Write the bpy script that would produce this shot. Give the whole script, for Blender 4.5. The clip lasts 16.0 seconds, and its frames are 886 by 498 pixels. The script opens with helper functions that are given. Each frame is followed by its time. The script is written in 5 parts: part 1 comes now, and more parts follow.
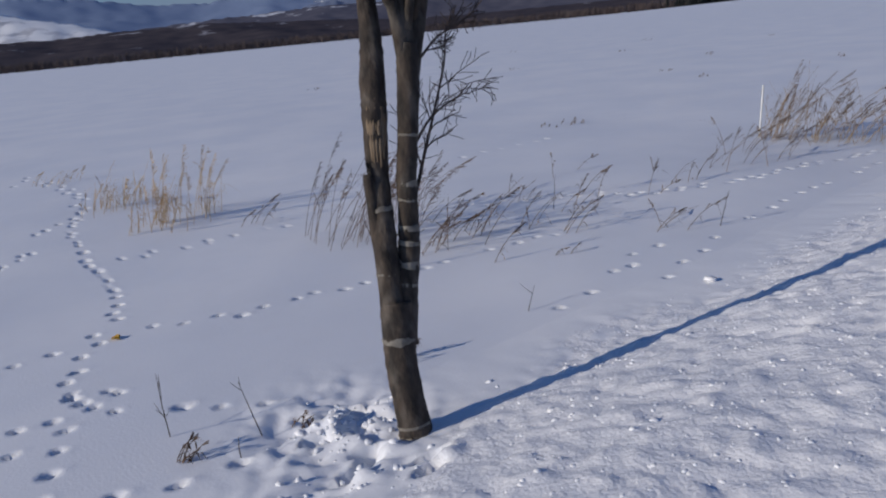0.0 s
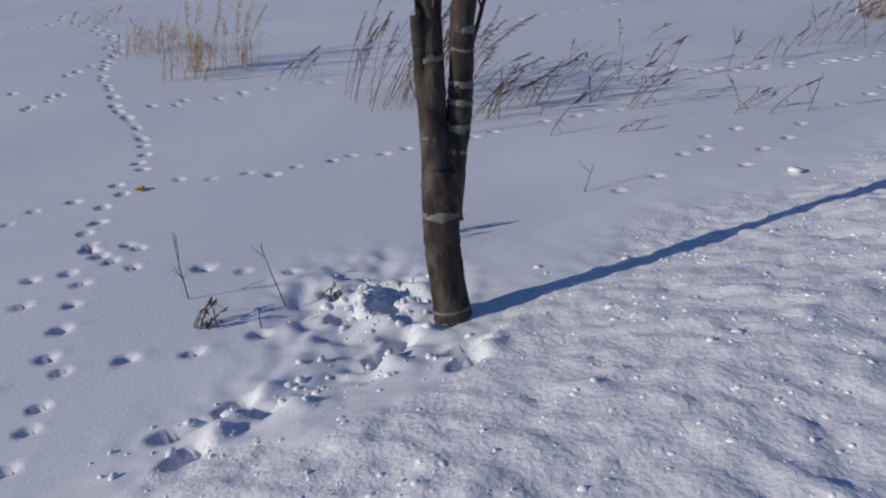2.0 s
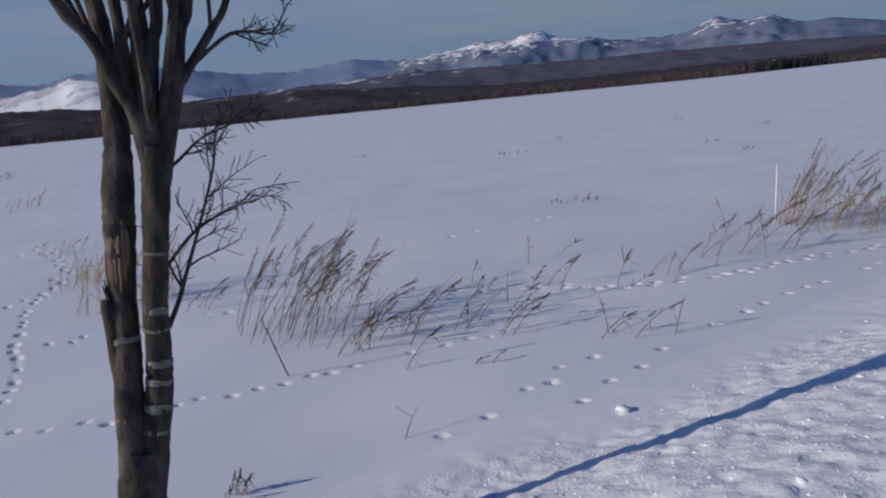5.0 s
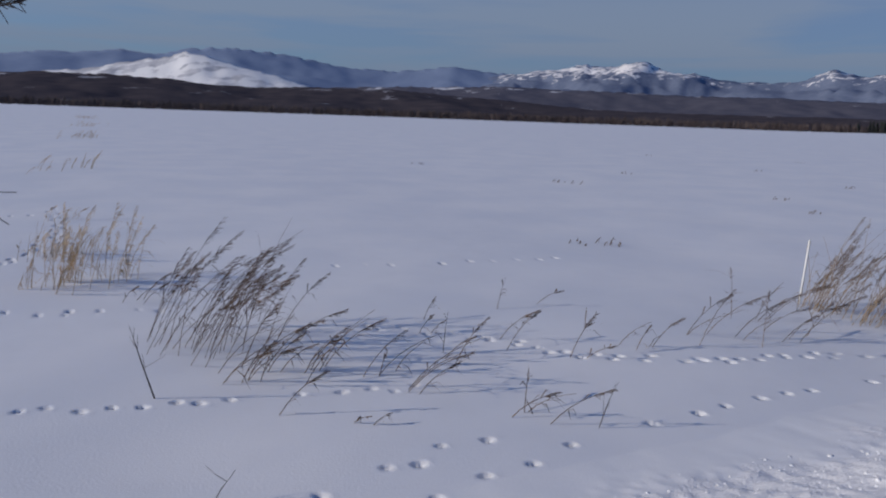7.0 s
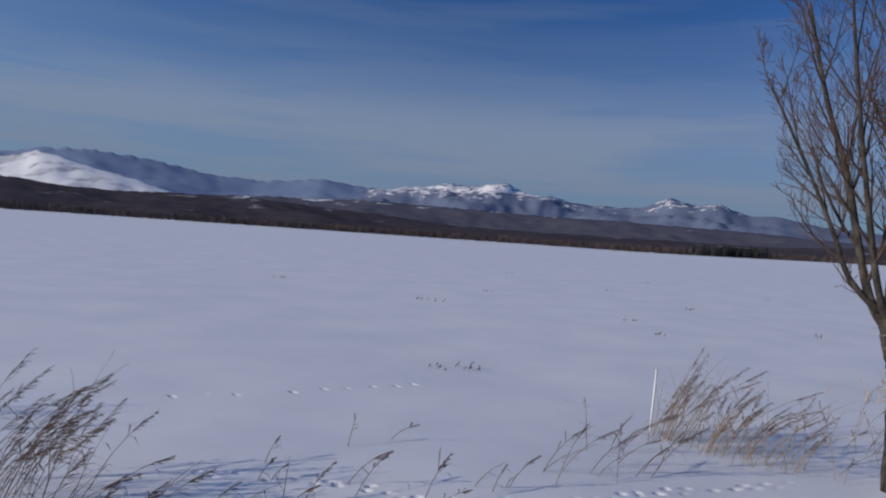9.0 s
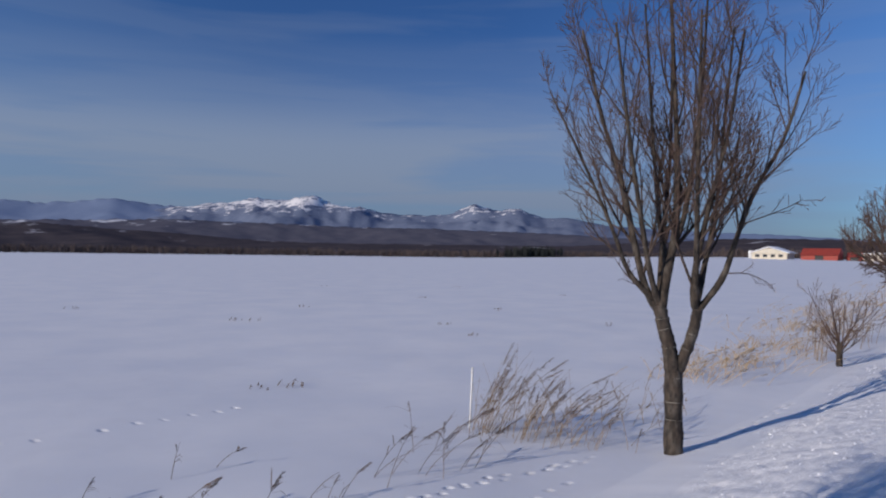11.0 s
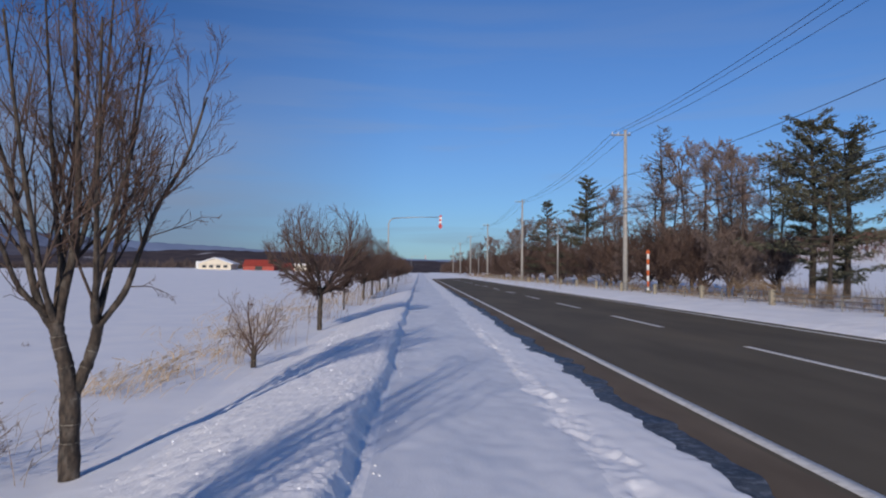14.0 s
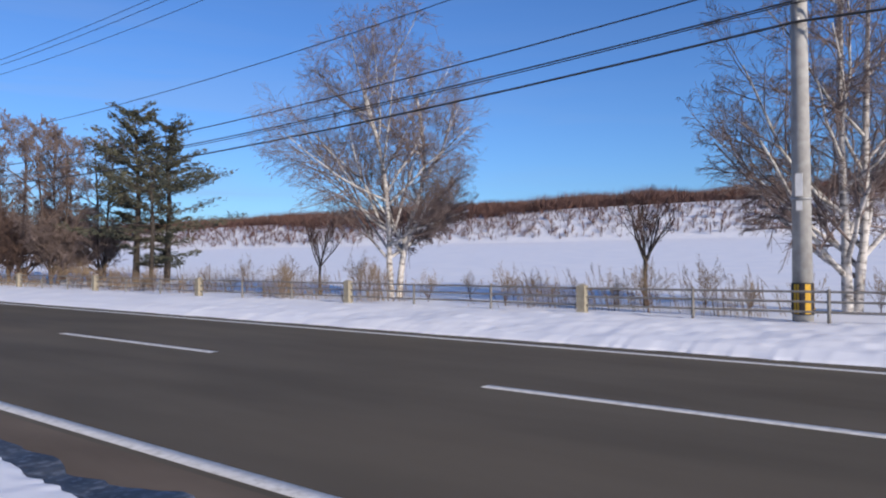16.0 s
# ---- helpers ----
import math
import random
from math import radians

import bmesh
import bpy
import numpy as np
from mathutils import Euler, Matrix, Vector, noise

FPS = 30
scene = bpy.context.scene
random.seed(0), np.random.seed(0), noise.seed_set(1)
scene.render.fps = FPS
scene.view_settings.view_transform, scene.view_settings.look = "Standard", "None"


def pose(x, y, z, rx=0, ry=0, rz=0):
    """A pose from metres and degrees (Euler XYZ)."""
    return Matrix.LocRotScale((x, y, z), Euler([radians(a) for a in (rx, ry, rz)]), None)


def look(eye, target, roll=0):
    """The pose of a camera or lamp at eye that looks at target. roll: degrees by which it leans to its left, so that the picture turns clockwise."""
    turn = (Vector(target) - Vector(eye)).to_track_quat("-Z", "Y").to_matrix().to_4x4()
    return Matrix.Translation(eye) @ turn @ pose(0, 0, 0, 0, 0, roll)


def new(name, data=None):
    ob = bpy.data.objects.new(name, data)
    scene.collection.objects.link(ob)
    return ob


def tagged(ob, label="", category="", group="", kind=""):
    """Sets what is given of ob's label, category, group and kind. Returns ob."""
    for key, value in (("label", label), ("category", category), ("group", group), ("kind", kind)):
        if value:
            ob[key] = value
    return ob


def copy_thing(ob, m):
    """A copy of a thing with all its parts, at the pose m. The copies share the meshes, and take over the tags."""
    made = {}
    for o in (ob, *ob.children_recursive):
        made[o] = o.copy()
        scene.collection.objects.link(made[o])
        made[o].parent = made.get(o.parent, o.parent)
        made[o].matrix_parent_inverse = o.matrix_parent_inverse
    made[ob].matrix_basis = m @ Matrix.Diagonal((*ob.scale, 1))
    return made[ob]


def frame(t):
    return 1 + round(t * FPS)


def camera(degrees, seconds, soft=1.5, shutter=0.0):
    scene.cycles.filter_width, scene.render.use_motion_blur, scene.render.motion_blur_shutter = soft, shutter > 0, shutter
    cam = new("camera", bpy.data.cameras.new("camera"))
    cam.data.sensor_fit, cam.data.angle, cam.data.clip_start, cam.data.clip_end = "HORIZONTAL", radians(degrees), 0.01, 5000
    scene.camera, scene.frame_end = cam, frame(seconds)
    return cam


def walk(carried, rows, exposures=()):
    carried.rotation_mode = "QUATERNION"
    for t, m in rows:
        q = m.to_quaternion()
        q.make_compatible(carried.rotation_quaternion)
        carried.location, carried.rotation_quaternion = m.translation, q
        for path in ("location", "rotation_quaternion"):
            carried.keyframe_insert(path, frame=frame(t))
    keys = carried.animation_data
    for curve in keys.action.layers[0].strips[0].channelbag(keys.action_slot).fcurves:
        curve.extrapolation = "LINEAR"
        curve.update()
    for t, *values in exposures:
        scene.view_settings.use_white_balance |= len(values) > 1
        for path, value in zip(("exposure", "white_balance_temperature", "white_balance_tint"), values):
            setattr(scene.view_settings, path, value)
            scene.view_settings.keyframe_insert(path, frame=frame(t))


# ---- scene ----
cam = camera(63.9, 16.0, 2.1)
PATH = [
    (0, (-0.164, -2.336, 1.258), (-1.718, -1.223, 0.668), -5.6),
    (0.5, (-0.256, -2.173, 1.215), (-1.995, -1.429, 0.566), -2.4),
    (1, (-0.317, -2.138, 1.143), (-1.931, -1.223, 0.396), -3.8),
    (1.5, (-0.417, -2.143, 1.102), (-1.983, -1.226, 0.263), -5.9),
    (2, (-0.461, -2.17, 1.12), (-1.982, -1.245, 0.209), -3.2),
    (2.5, (-0.364, -2.142, 1.121), (-1.817, -0.995, 0.364), -3.6),
    (3, (-0.164, -2.116, 1.168), (-1.56, -0.812, 0.576), -3.6),
    (3.2, (-0.172, -2.104, 1.199), (-1.524, -0.789, 0.531), -2.5),
    (5.3, (0.0, -0.996, 1.271), (-1.749, -0.099, 0.906), -3.2),
    (5.5, (0.007, -0.892, 1.27), (-1.768, -0.039, 0.921), -0.4),
    (6, (-0.033, -0.593, 1.267), (-1.874, 0.111, 0.929), 0.7),
    (6.5, (-0.088, -0.317, 1.273), (-1.879, 0.482, 0.88), -0.7),
    (7, (-0.123, -0.05, 1.295), (-1.916, 0.757, 0.93), 2.0),
    (7.5, (-0.199, 0.1, 1.33), (-1.936, 1.053, 1.055), 4.6),
    (8, (-0.27, 0.186, 1.378), (-1.972, 1.229, 1.249), 6.3),
    (8.2, (-0.291, 0.207, 1.401), (-1.991, 1.255, 1.299), 5.8),
    (10.3, (-0.284, 0.043, 1.421), (-1.794, 1.353, 1.459), 0.7),
    (10.5, (-0.279, 0.053, 1.424), (-1.755, 1.402, 1.457), 0.7),
    (11, (-0.196, 0.005, 1.433), (-1.496, 1.525, 1.451), 0.7),
    (11.5, (-0.161, 0.02, 1.436), (-1.22, 1.717, 1.441), 1.5),
    (12, (-0.082, 0.02, 1.438), (-0.852, 1.866, 1.443), 1.8),
    (12.5, (-0.023, 0.055, 1.437), (-0.522, 1.992, 1.451), 1.9),
    (13, (0.061, 0.049, 1.453), (-0.207, 2.03, 1.484), 1.2),
    (13.5, (0.125, 0.073, 1.456), (0.014, 2.069, 1.508), 0.8),
    (14, (0.193, 0.069, 1.461), (0.257, 2.067, 1.525), 0.5),
    (14.5, (0.258, 0.017, 1.443), (0.556, 1.994, 1.509), -0.4),
    (15, (0.31, -0.051, 1.484), (0.971, 1.836, 1.539), -0.9),
    (15.5, (0.327, -0.06, 1.473), (1.432, 1.607, 1.5), -1.3),
    (16, (0.322, -0.14, 1.407), (1.906, 1.081, 1.435), -0.4),
]
walk(cam, [(t, look(eye, target, roll)) for t, eye, target, roll in PATH], [(0, -0.17, 6650, 8.5), (3.2, -0.3, 6650, 9), (5.5, -0.15, 6700, 10.5), (8.2, -0.17, 6600, 9), (10.3, -0.02, 6640, 11), (12.5, -0.04, 6740, 12), (14.5, 0.1, 6780, 12), (15.2, 0.25, 6730, 12), (16, 0.55, 6700, 11.5)])

# ---- light ----
SUN_AZ, SUN_EL = 196.0, 21.0
world = bpy.data.worlds.new("world")
scene.world = world
world.use_nodes = True
wn, wl = world.node_tree.nodes, world.node_tree.links
bg = wn["Background"]
sky = wn.new("ShaderNodeTexSky")
sky.sky_type, sky.sun_disc = "NISHITA", False
sky.sun_elevation, sky.sun_rotation = radians(SUN_EL), radians(SUN_AZ)
sky.air_density, sky.dust_density, sky.ozone_density = 1.0, 0.4, 2.2
# thin cirrus streaks and a mauve haze bank low over the mountains
tc = wn.new("ShaderNodeTexCoord")
sep = wn.new("ShaderNodeSeparateXYZ")
wl.new(tc.outputs["Generated"], sep.inputs[0])


def wmath(op, a, b=None, clamp=False):
    n = wn.new("ShaderNodeMath")
    n.operation, n.use_clamp = op, clamp
    for i, v in enumerate((a, b)):
        if v is None:
            continue
        if isinstance(v, (int, float)):
            n.inputs[i].default_value = v
        else:
            wl.new(v, n.inputs[i])
    return n.outputs[0]


def wramp(v, stops):
    n = wn.new("ShaderNodeValToRGB")
    el = n.color_ramp.elements
    while len(el) < len(stops):
        el.new(0.5)
    for e, (p, c) in zip(el, stops):
        e.position, e.color = p, (c, c, c, 1)
    wl.new(v, n.inputs[0])
    return n.outputs[0]


wmap = wn.new("ShaderNodeMapping")
wmap.inputs["Scale"].default_value = (1.6, 1.6, 17.0)
wmap.inputs["Rotation"].default_value = (0.03, -0.02, 0.0)
wl.new(tc.outputs["Generated"], wmap.inputs[0])
wnoise = wn.new("ShaderNodeTexNoise")
wnoise.inputs["Scale"].default_value, wnoise.inputs["Detail"].default_value = 1.7, 7.0
wnoise.inputs["Roughness"].default_value, wnoise.inputs["Distortion"].default_value = 0.5, 0.4
wl.new(wmap.outputs[0], wnoise.inputs["Vector"])
streaks = wramp(wnoise.outputs["Fac"], [(0.44, 0.0), (0.64, 0.55)])
band = wramp(sep.outputs["Z"], [(0.0, 0.5), (0.06, 1.0), (0.15, 0.75), (0.25, 0.3), (0.42, 0.06)])
west = wramp(wmath("MULTIPLY_ADD", sep.outputs["X"], -0.5), [(0.0, 0.0), (0.1, 0.25), (0.35, 0.9), (0.5, 1.0)])
bank_low = wramp(sep.outputs["Z"], [(0.0, 0.95), (0.10, 0.92), (0.15, 0.75), (0.2, 0.38), (0.3, 0.0)])
northwest = wramp(wmath("MULTIPLY", sep.outputs["X"], -1.0), [(0.02, 0.0), (0.3, 0.7), (0.55, 1.0), (0.8, 0.85), (0.97, 0.4)])
bank_reach = wramp(wmath("MULTIPLY", sep.outputs["X"], -1.0), [(0.05, 0.15), (0.3, 0.8), (0.5, 1.0)])
cover = wmath("MAXIMUM", wmath("MULTIPLY", streaks, band), wmath("MULTIPLY", wmath("MULTIPLY", bank_low, bank_reach), wramp(wnoise.outputs["Fac"], [(0.36, 0.62), (0.56, 1.0)])))
cover = wmath("MULTIPLY", cover, west, True)
wmix = wn.new("ShaderNodeMix")
wmix.data_type = "RGBA"
wl.new(cover, wmix.inputs["Factor"])
tint = wn.new("ShaderNodeMix")
tint.data_type, tint.blend_type = "RGBA", "MULTIPLY"
tint.inputs["Factor"].default_value = 1.0
wl.new(sky.outputs[0], tint.inputs["A"])
tint.inputs["B"].default_value = (0.365, 0.62, 1.02, 1)
deep = wn.new("ShaderNodeMix")
deep.data_type, deep.blend_type = "RGBA", "MULTIPLY"
wl.new(northwest, deep.inputs["Factor"])
wl.new(tint.outputs["Result"], deep.inputs["A"])
deep.inputs["B"].default_value = (0.57, 0.64, 0.72, 1)
wl.new(deep.outputs["Result"], wmix.inputs["A"])
haze = wn.new("ShaderNodeMix")
haze.data_type = "RGBA"
wl.new(wramp(sep.outputs["Z"], [(0.05, 0.0), (0.17, 1.0)]), haze.inputs["Factor"])
haze.inputs["A"].default_value = (1.75, 2.35, 3.5, 1)
haze.inputs["B"].default_value = (2.55, 3.1, 4.15, 1)
wl.new(haze.outputs["Result"], wmix.inputs["B"])
wl.new(wmix.outputs["Result"], bg.inputs["Color"])
bg.inputs["Strength"].default_value = 0.1
sun = new("sun", bpy.data.lights.new("sun", "SUN"))
sun.data.energy, sun.data.angle, sun.data.color = 3.2, radians(0.6), (1.0, 0.91, 0.82)
a, e = radians(SUN_AZ), radians(SUN_EL)
sun.matrix_world = look((30 * math.sin(a), 30 * math.cos(a), 20), (30 * math.sin(a) - math.sin(a) * math.cos(e), 30 * math.cos(a) - math.cos(a) * math.cos(e), 20 - math.sin(e)))


# ---- materials ----
def mat(name, c1, c2=None, scale=8.0, rough=0.8, bump=0.0, bscale=40.0, metal=0.0, stretch=(1, 1, 1), c3=None, scale3=1.0, amount3=0.5, rnd=0.0, spec=0.4):
    m = bpy.data.materials.new(name)
    m.use_nodes = True
    n, l = m.node_tree.nodes, m.node_tree.links
    b = n["Principled BSDF"]
    b.inputs["Roughness"].default_value, b.inputs["Metallic"].default_value = rough, metal
    b.inputs["Specular IOR Level"].default_value = spec
    co = n.new("ShaderNodeTexCoord")
    mp = n.new("ShaderNodeMapping")
    mp.inputs["Scale"].default_value = stretch
    l.new(co.outputs["Object"], mp.inputs[0])

    def noise_tex(s, d=5.0):
        t = n.new("ShaderNodeTexNoise")
        t.inputs["Scale"].default_value, t.inputs["Detail"].default_value = s, d
        l.new(mp.outputs[0], t.inputs["Vector"])
        return t.outputs["Fac"]

    def mixc(f, x, y):
        t = n.new("ShaderNodeMix")
        t.data_type = "RGBA"
        if isinstance(f, float):
            t.inputs["Factor"].default_value = f
        else:
            l.new(f, t.inputs["Factor"])
        for k, v in (("A", x), ("B", y)):
            if isinstance(v, tuple):
                t.inputs[k].default_value = (*v, 1)
            else:
                l.new(v, t.inputs[k])
        return t.outputs["Result"]

    def rampf(f, lo, hi, top=1.0):
        t = n.new("ShaderNodeMapRange")
        t.inputs["From Min"].default_value, t.inputs["From Max"].default_value, t.inputs["To Max"].default_value = lo, hi, top
        l.new(f, t.inputs["Value"])
        return t.outputs[0]

    col = c1
    if c2:
        col = mixc(rampf(noise_tex(scale), 0.36, 0.64), c1, c2)
    if c3:
        col = mixc(rampf(noise_tex(scale3), 0.5, 0.68, amount3), col, c3)
    if rnd:
        oi = n.new("ShaderNodeNewGeometry")
        hsv = n.new("ShaderNodeHueSaturation")
        l.new(rampf(oi.outputs["Random Per Island"], 0.0, 1.0, 1.0), hsv.inputs["Fac"])
        hsv.inputs["Fac"].default_value = 1.0
        hsv.inputs["Value"].default_value = 1.0 + rnd
        hsv.inputs["Saturation"].default_value = 1.0 - rnd * 0.4
        if isinstance(col, tuple):
            hsv.inputs["Color"].default_value = (*col, 1)
        else:
            l.new(col, hsv.inputs["Color"])
        col = hsv.outputs[0]
    if isinstance(col, tuple):
        b.inputs["Base Color"].default_value = (*col, 1)
    else:
        l.new(col, b.inputs["Base Color"])
    if bump:
        bp = n.new("ShaderNodeBump")
        bp.inputs["Strength"].default_value, bp.inputs["Distance"].default_value = bump, 0.4 / bscale
        l.new(noise_tex(bscale, 8.0), bp.inputs["Height"])
        l.new(bp.outputs[0], b.inputs["Normal"])
    return m


SNOW = mat("snow", (0.80, 0.82, 0.86), (0.88, 0.885, 0.90), 0.7, 0.6, 0.22, 75.0, c3=(0.76, 0.77, 0.80), scale3=3.0, amount3=0.2)
SNOWROUGH = mat("ploughed_snow", (0.80, 0.81, 0.84), (0.90, 0.90, 0.91), 9.0, 0.6, 0.8, 55.0, c3=(0.74, 0.75, 0.79), scale3=22.0, amount3=0.25)
CLOD = mat("clod_snow", (0.84, 0.85, 0.88), (0.92, 0.92, 0.93), 6.0, 0.5, 0.3, 60.0)
SNOWPACK = mat("packed_snow", (0.66, 0.69, 0.75), (0.76, 0.78, 0.82), 1.3, 0.55, 0.3, 60.0, stretch=(1, 0.5, 1), c3=(0.60, 0.63, 0.69), scale3=4.0, amount3=0.35)
ASPHALT = mat("asphalt", (0.094, 0.080, 0.060), (0.126, 0.107, 0.080), 0.8, 0.82, 0.5, 220.0, stretch=(1.0, 0.25, 1), c3=(0.155, 0.128, 0.092), scale3=0.35, amount3=0.6, spec=0.12)
DUSTY = mat("dusty_shoulder", (0.125, 0.098, 0.074), (0.165, 0.13, 0.098), 1.5, 0.9, 0.5, 220.0, stretch=(1.0, 0.3, 1), spec=0.12)
WETICE = mat("wet_icy_asphalt", (0.034, 0.036, 0.042), (0.085, 0.09, 0.10), 6.0, 0.5, 0.8, 50.0, c3=(0.48, 0.50, 0.54), scale3=15.0, amount3=0.38)
PAINT = mat("road_paint", (0.74, 0.73, 0.70), (0.62, 0.61, 0.58), 9.0, 0.7, 0.3, 120.0, c3=(0.3, 0.29, 0.27), scale3=14.0, amount3=0.45)
BARK = mat("maple_bark", (0.022, 0.018, 0.015), (0.068, 0.051, 0.039), 22.0, 0.92, 1.0, 55.0, stretch=(1, 1, 0.5), c3=(0.22, 0.195, 0.165), scale3=16.0, amount3=0.3)
BARKPALE = mat("pale_bark_patch", (0.25, 0.23, 0.195), (0.14, 0.125, 0.105), 22.0, 0.9, 0.5, 60.0)
WOODBARE = mat("bare_split_wood", (0.25, 0.185, 0.12), (0.12, 0.085, 0.058), 14.0, 0.85, 0.8, 50.0, stretch=(1, 1, 0.15))
TWIG = mat("twig_bark", (0.050, 0.036, 0.030), (0.09, 0.064, 0.052), 12.0, 0.85)
TWIGRED = mat("reddish_twig", (0.080, 0.050, 0.040), (0.125, 0.080, 0.063), 3.0, 0.85)
BIRCH = mat("birch_bark", (0.60, 0.57, 0.53), (0.42, 0.39, 0.36), 5.0, 0.8, 0.5, 30.0, stretch=(1, 1, 2.2), c3=(0.07, 0.06, 0.055), scale3=5.0, amount3=0.9)
BIRCHTWIG = mat("birch_twig", (0.23, 0.175, 0.155), (0.15, 0.11, 0.096), 4.0, 0.85)
NEEDLE = mat("foliage", (0.036, 0.042, 0.026), (0.082, 0.078, 0.044), 0.9, 0.75, rnd=0.5)
REED = mat("dry_reed", (0.30, 0.215, 0.125), (0.20, 0.14, 0.08), 6.0, 0.85, rnd=0.25)
REEDDARK = mat("brown_dry_stalk", (0.10, 0.064, 0.044), (0.18, 0.118, 0.078), 7.0, 0.9, rnd=0.3)
PLUME = mat("reed_plume", (0.105, 0.066, 0.045), (0.19, 0.125, 0.083), 12.0, 0.95, rnd=0.25)
STRAW = mat("pale_straw", (0.62, 0.47, 0.29), (0.45, 0.32, 0.18), 4.0, 0.9, rnd=0.2)
CONCRETE = mat("concrete", (0.40, 0.39, 0.365), (0.31, 0.30, 0.28), 6.0, 0.85, 0.3, 70.0, c3=(0.22, 0.21, 0.19), scale3=2.0, amount3=0.4)
POSTCON = mat("mossy_concrete", (0.36, 0.32, 0.24), (0.27, 0.24, 0.18), 9.0, 0.9, 0.4, 60.0, c3=(0.2, 0.17, 0.12), scale3=5.0, amount3=0.6)
STEEL = mat("galvanised_steel", (0.42, 0.42, 0.41), (0.33, 0.33, 0.325), 9.0, 0.5, metal=0.6)
GREYRAIL = mat("weathered_rail", (0.25, 0.24, 0.22), (0.17, 0.16, 0.145), 9.0, 0.75, metal=0.1, c3=(0.16, 0.10, 0.07), scale3=5.0, amount3=0.4)
WIRE = mat("wire", (0.025, 0.025, 0.028), rough=0.6)
YELLOW = mat("yellow_band", (0.62, 0.36, 0.02), (0.5, 0.28, 0.02), 8.0, 0.6)
BLACK = mat("black_band", (0.02, 0.02, 0.02), (0.035, 0.03, 0.03), 8.0, 0.6)
WHITE = mat("white_paint", (0.78, 0.78, 0.76), (0.68, 0.68, 0.66), 6.0, 0.6)
RED = mat("red_paint", (0.50, 0.035, 0.025), (0.42, 0.03, 0.022), 5.0, 0.5)
ORANGE = mat("orange_paint", (0.62, 0.13, 0.03), (0.5, 0.10, 0.03), 5.0, 0.5)
ROOFRED = mat("red_sheet_roof", (0.36, 0.055, 0.035), (0.28, 0.045, 0.03), 0.8, 0.6)
WALLCREAM = mat("cream_wall", (0.70, 0.63, 0.50), (0.62, 0.56, 0.45), 1.0, 0.8)
DARKGLASS = mat("dark_pane", (0.03, 0.035, 0.045), rough=0.15)
YELLOWBIT = mat("yellow_leaf", (0.55, 0.33, 0.03), (0.4, 0.22, 0.03), 30.0, 0.7)
FORESTFAR = mat("far_wood", (0.050, 0.036, 0.034), (0.085, 0.062, 0.055), 0.02, 0.95, rnd=0.35)
FORESTDARK = mat("far_conifer", (0.016, 0.020, 0.020), (0.028, 0.030, 0.028), 0.05, 0.95)
BRUSH = mat("brown_brush", (0.095, 0.048, 0.038), (0.14, 0.075, 0.058), 0.2, 0.95, rnd=0.3)


def land(name, low, high, patch, lo, hi, scale):
    """Far hillside: bare wood with snow patches; haze of the air between is painted into the colours."""
    m = mat(name, low, high, scale * 2.5, 0.95)
    n, l = m.node_tree.nodes, m.node_tree.links
    b = n["Principled BSDF"]
    b.inputs["Specular IOR Level"].default_value = 0.0
    old = b.inputs["Base Color"].links[0].from_socket
    co = n.new("ShaderNodeTexCoord")
    t = n.new("ShaderNodeTexNoise")
    t.inputs["Scale"].default_value, t.inputs["Detail"].default_value, t.inputs["Roughness"].default_value = scale, 9.0, 0.62
    mp = n.new("ShaderNodeMapping")
    mp.inputs["Scale"].default_value = (1, 1, 1.6)
    l.new(co.outputs["Object"], mp.inputs[0])
    l.new(mp.outputs[0], t.inputs["Vector"])
    sp = n.new("ShaderNodeSeparateXYZ")
    l.new(co.outputs["Object"], sp.inputs[0])
    h = n.new("ShaderNodeMapRange")
    h.inputs["From Min"].default_value, h.inputs["From Max"].default_value = lo, hi
    h.inputs["To Min"].default_value, h.inputs["To Max"].default_value = -0.22, 0.13
    l.new(sp.outputs["Z"], h.inputs["Value"])
    ad = n.new("ShaderNodeMath")
    l.new(t.outputs["Fac"], ad.inputs[0])
    l.new(h.outputs[0], ad.inputs[1])
    r = n.new("ShaderNodeMapRange")
    r.inputs["From Min"].default_value, r.inputs["From Max"].default_value = 0.54, 0.61
    l.new(ad.outputs[0], r.inputs["Value"])
    mx = n.new("ShaderNodeMix")
    mx.data_type = "RGBA"
    l.new(r.outputs[0], mx.inputs["Factor"])
    l.new(old, mx.inputs["A"])
    mx.inputs["B"].default_value = (*patch, 1)
    l.new(mx.outputs["Result"], b.inputs["Base Color"])
    return m


# the two mountain blues are air haze put into the base colour, palest farthest off
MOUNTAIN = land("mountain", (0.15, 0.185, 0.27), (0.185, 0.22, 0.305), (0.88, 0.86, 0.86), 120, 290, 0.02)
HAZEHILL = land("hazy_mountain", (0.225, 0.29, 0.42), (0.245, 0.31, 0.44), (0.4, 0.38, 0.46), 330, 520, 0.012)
FOOTHILL = land("foothill", (0.10, 0.10, 0.13), (0.125, 0.122, 0.15), (0.6, 0.61, 0.65), 20, 150, 0.012)
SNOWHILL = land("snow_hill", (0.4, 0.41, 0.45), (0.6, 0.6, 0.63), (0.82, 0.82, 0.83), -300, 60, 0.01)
LOWHILL = land("wooded_hill", (0.060, 0.054, 0.064), (0.085, 0.073, 0.080), (0.5, 0.5, 0.54), -30, 110, 0.012)


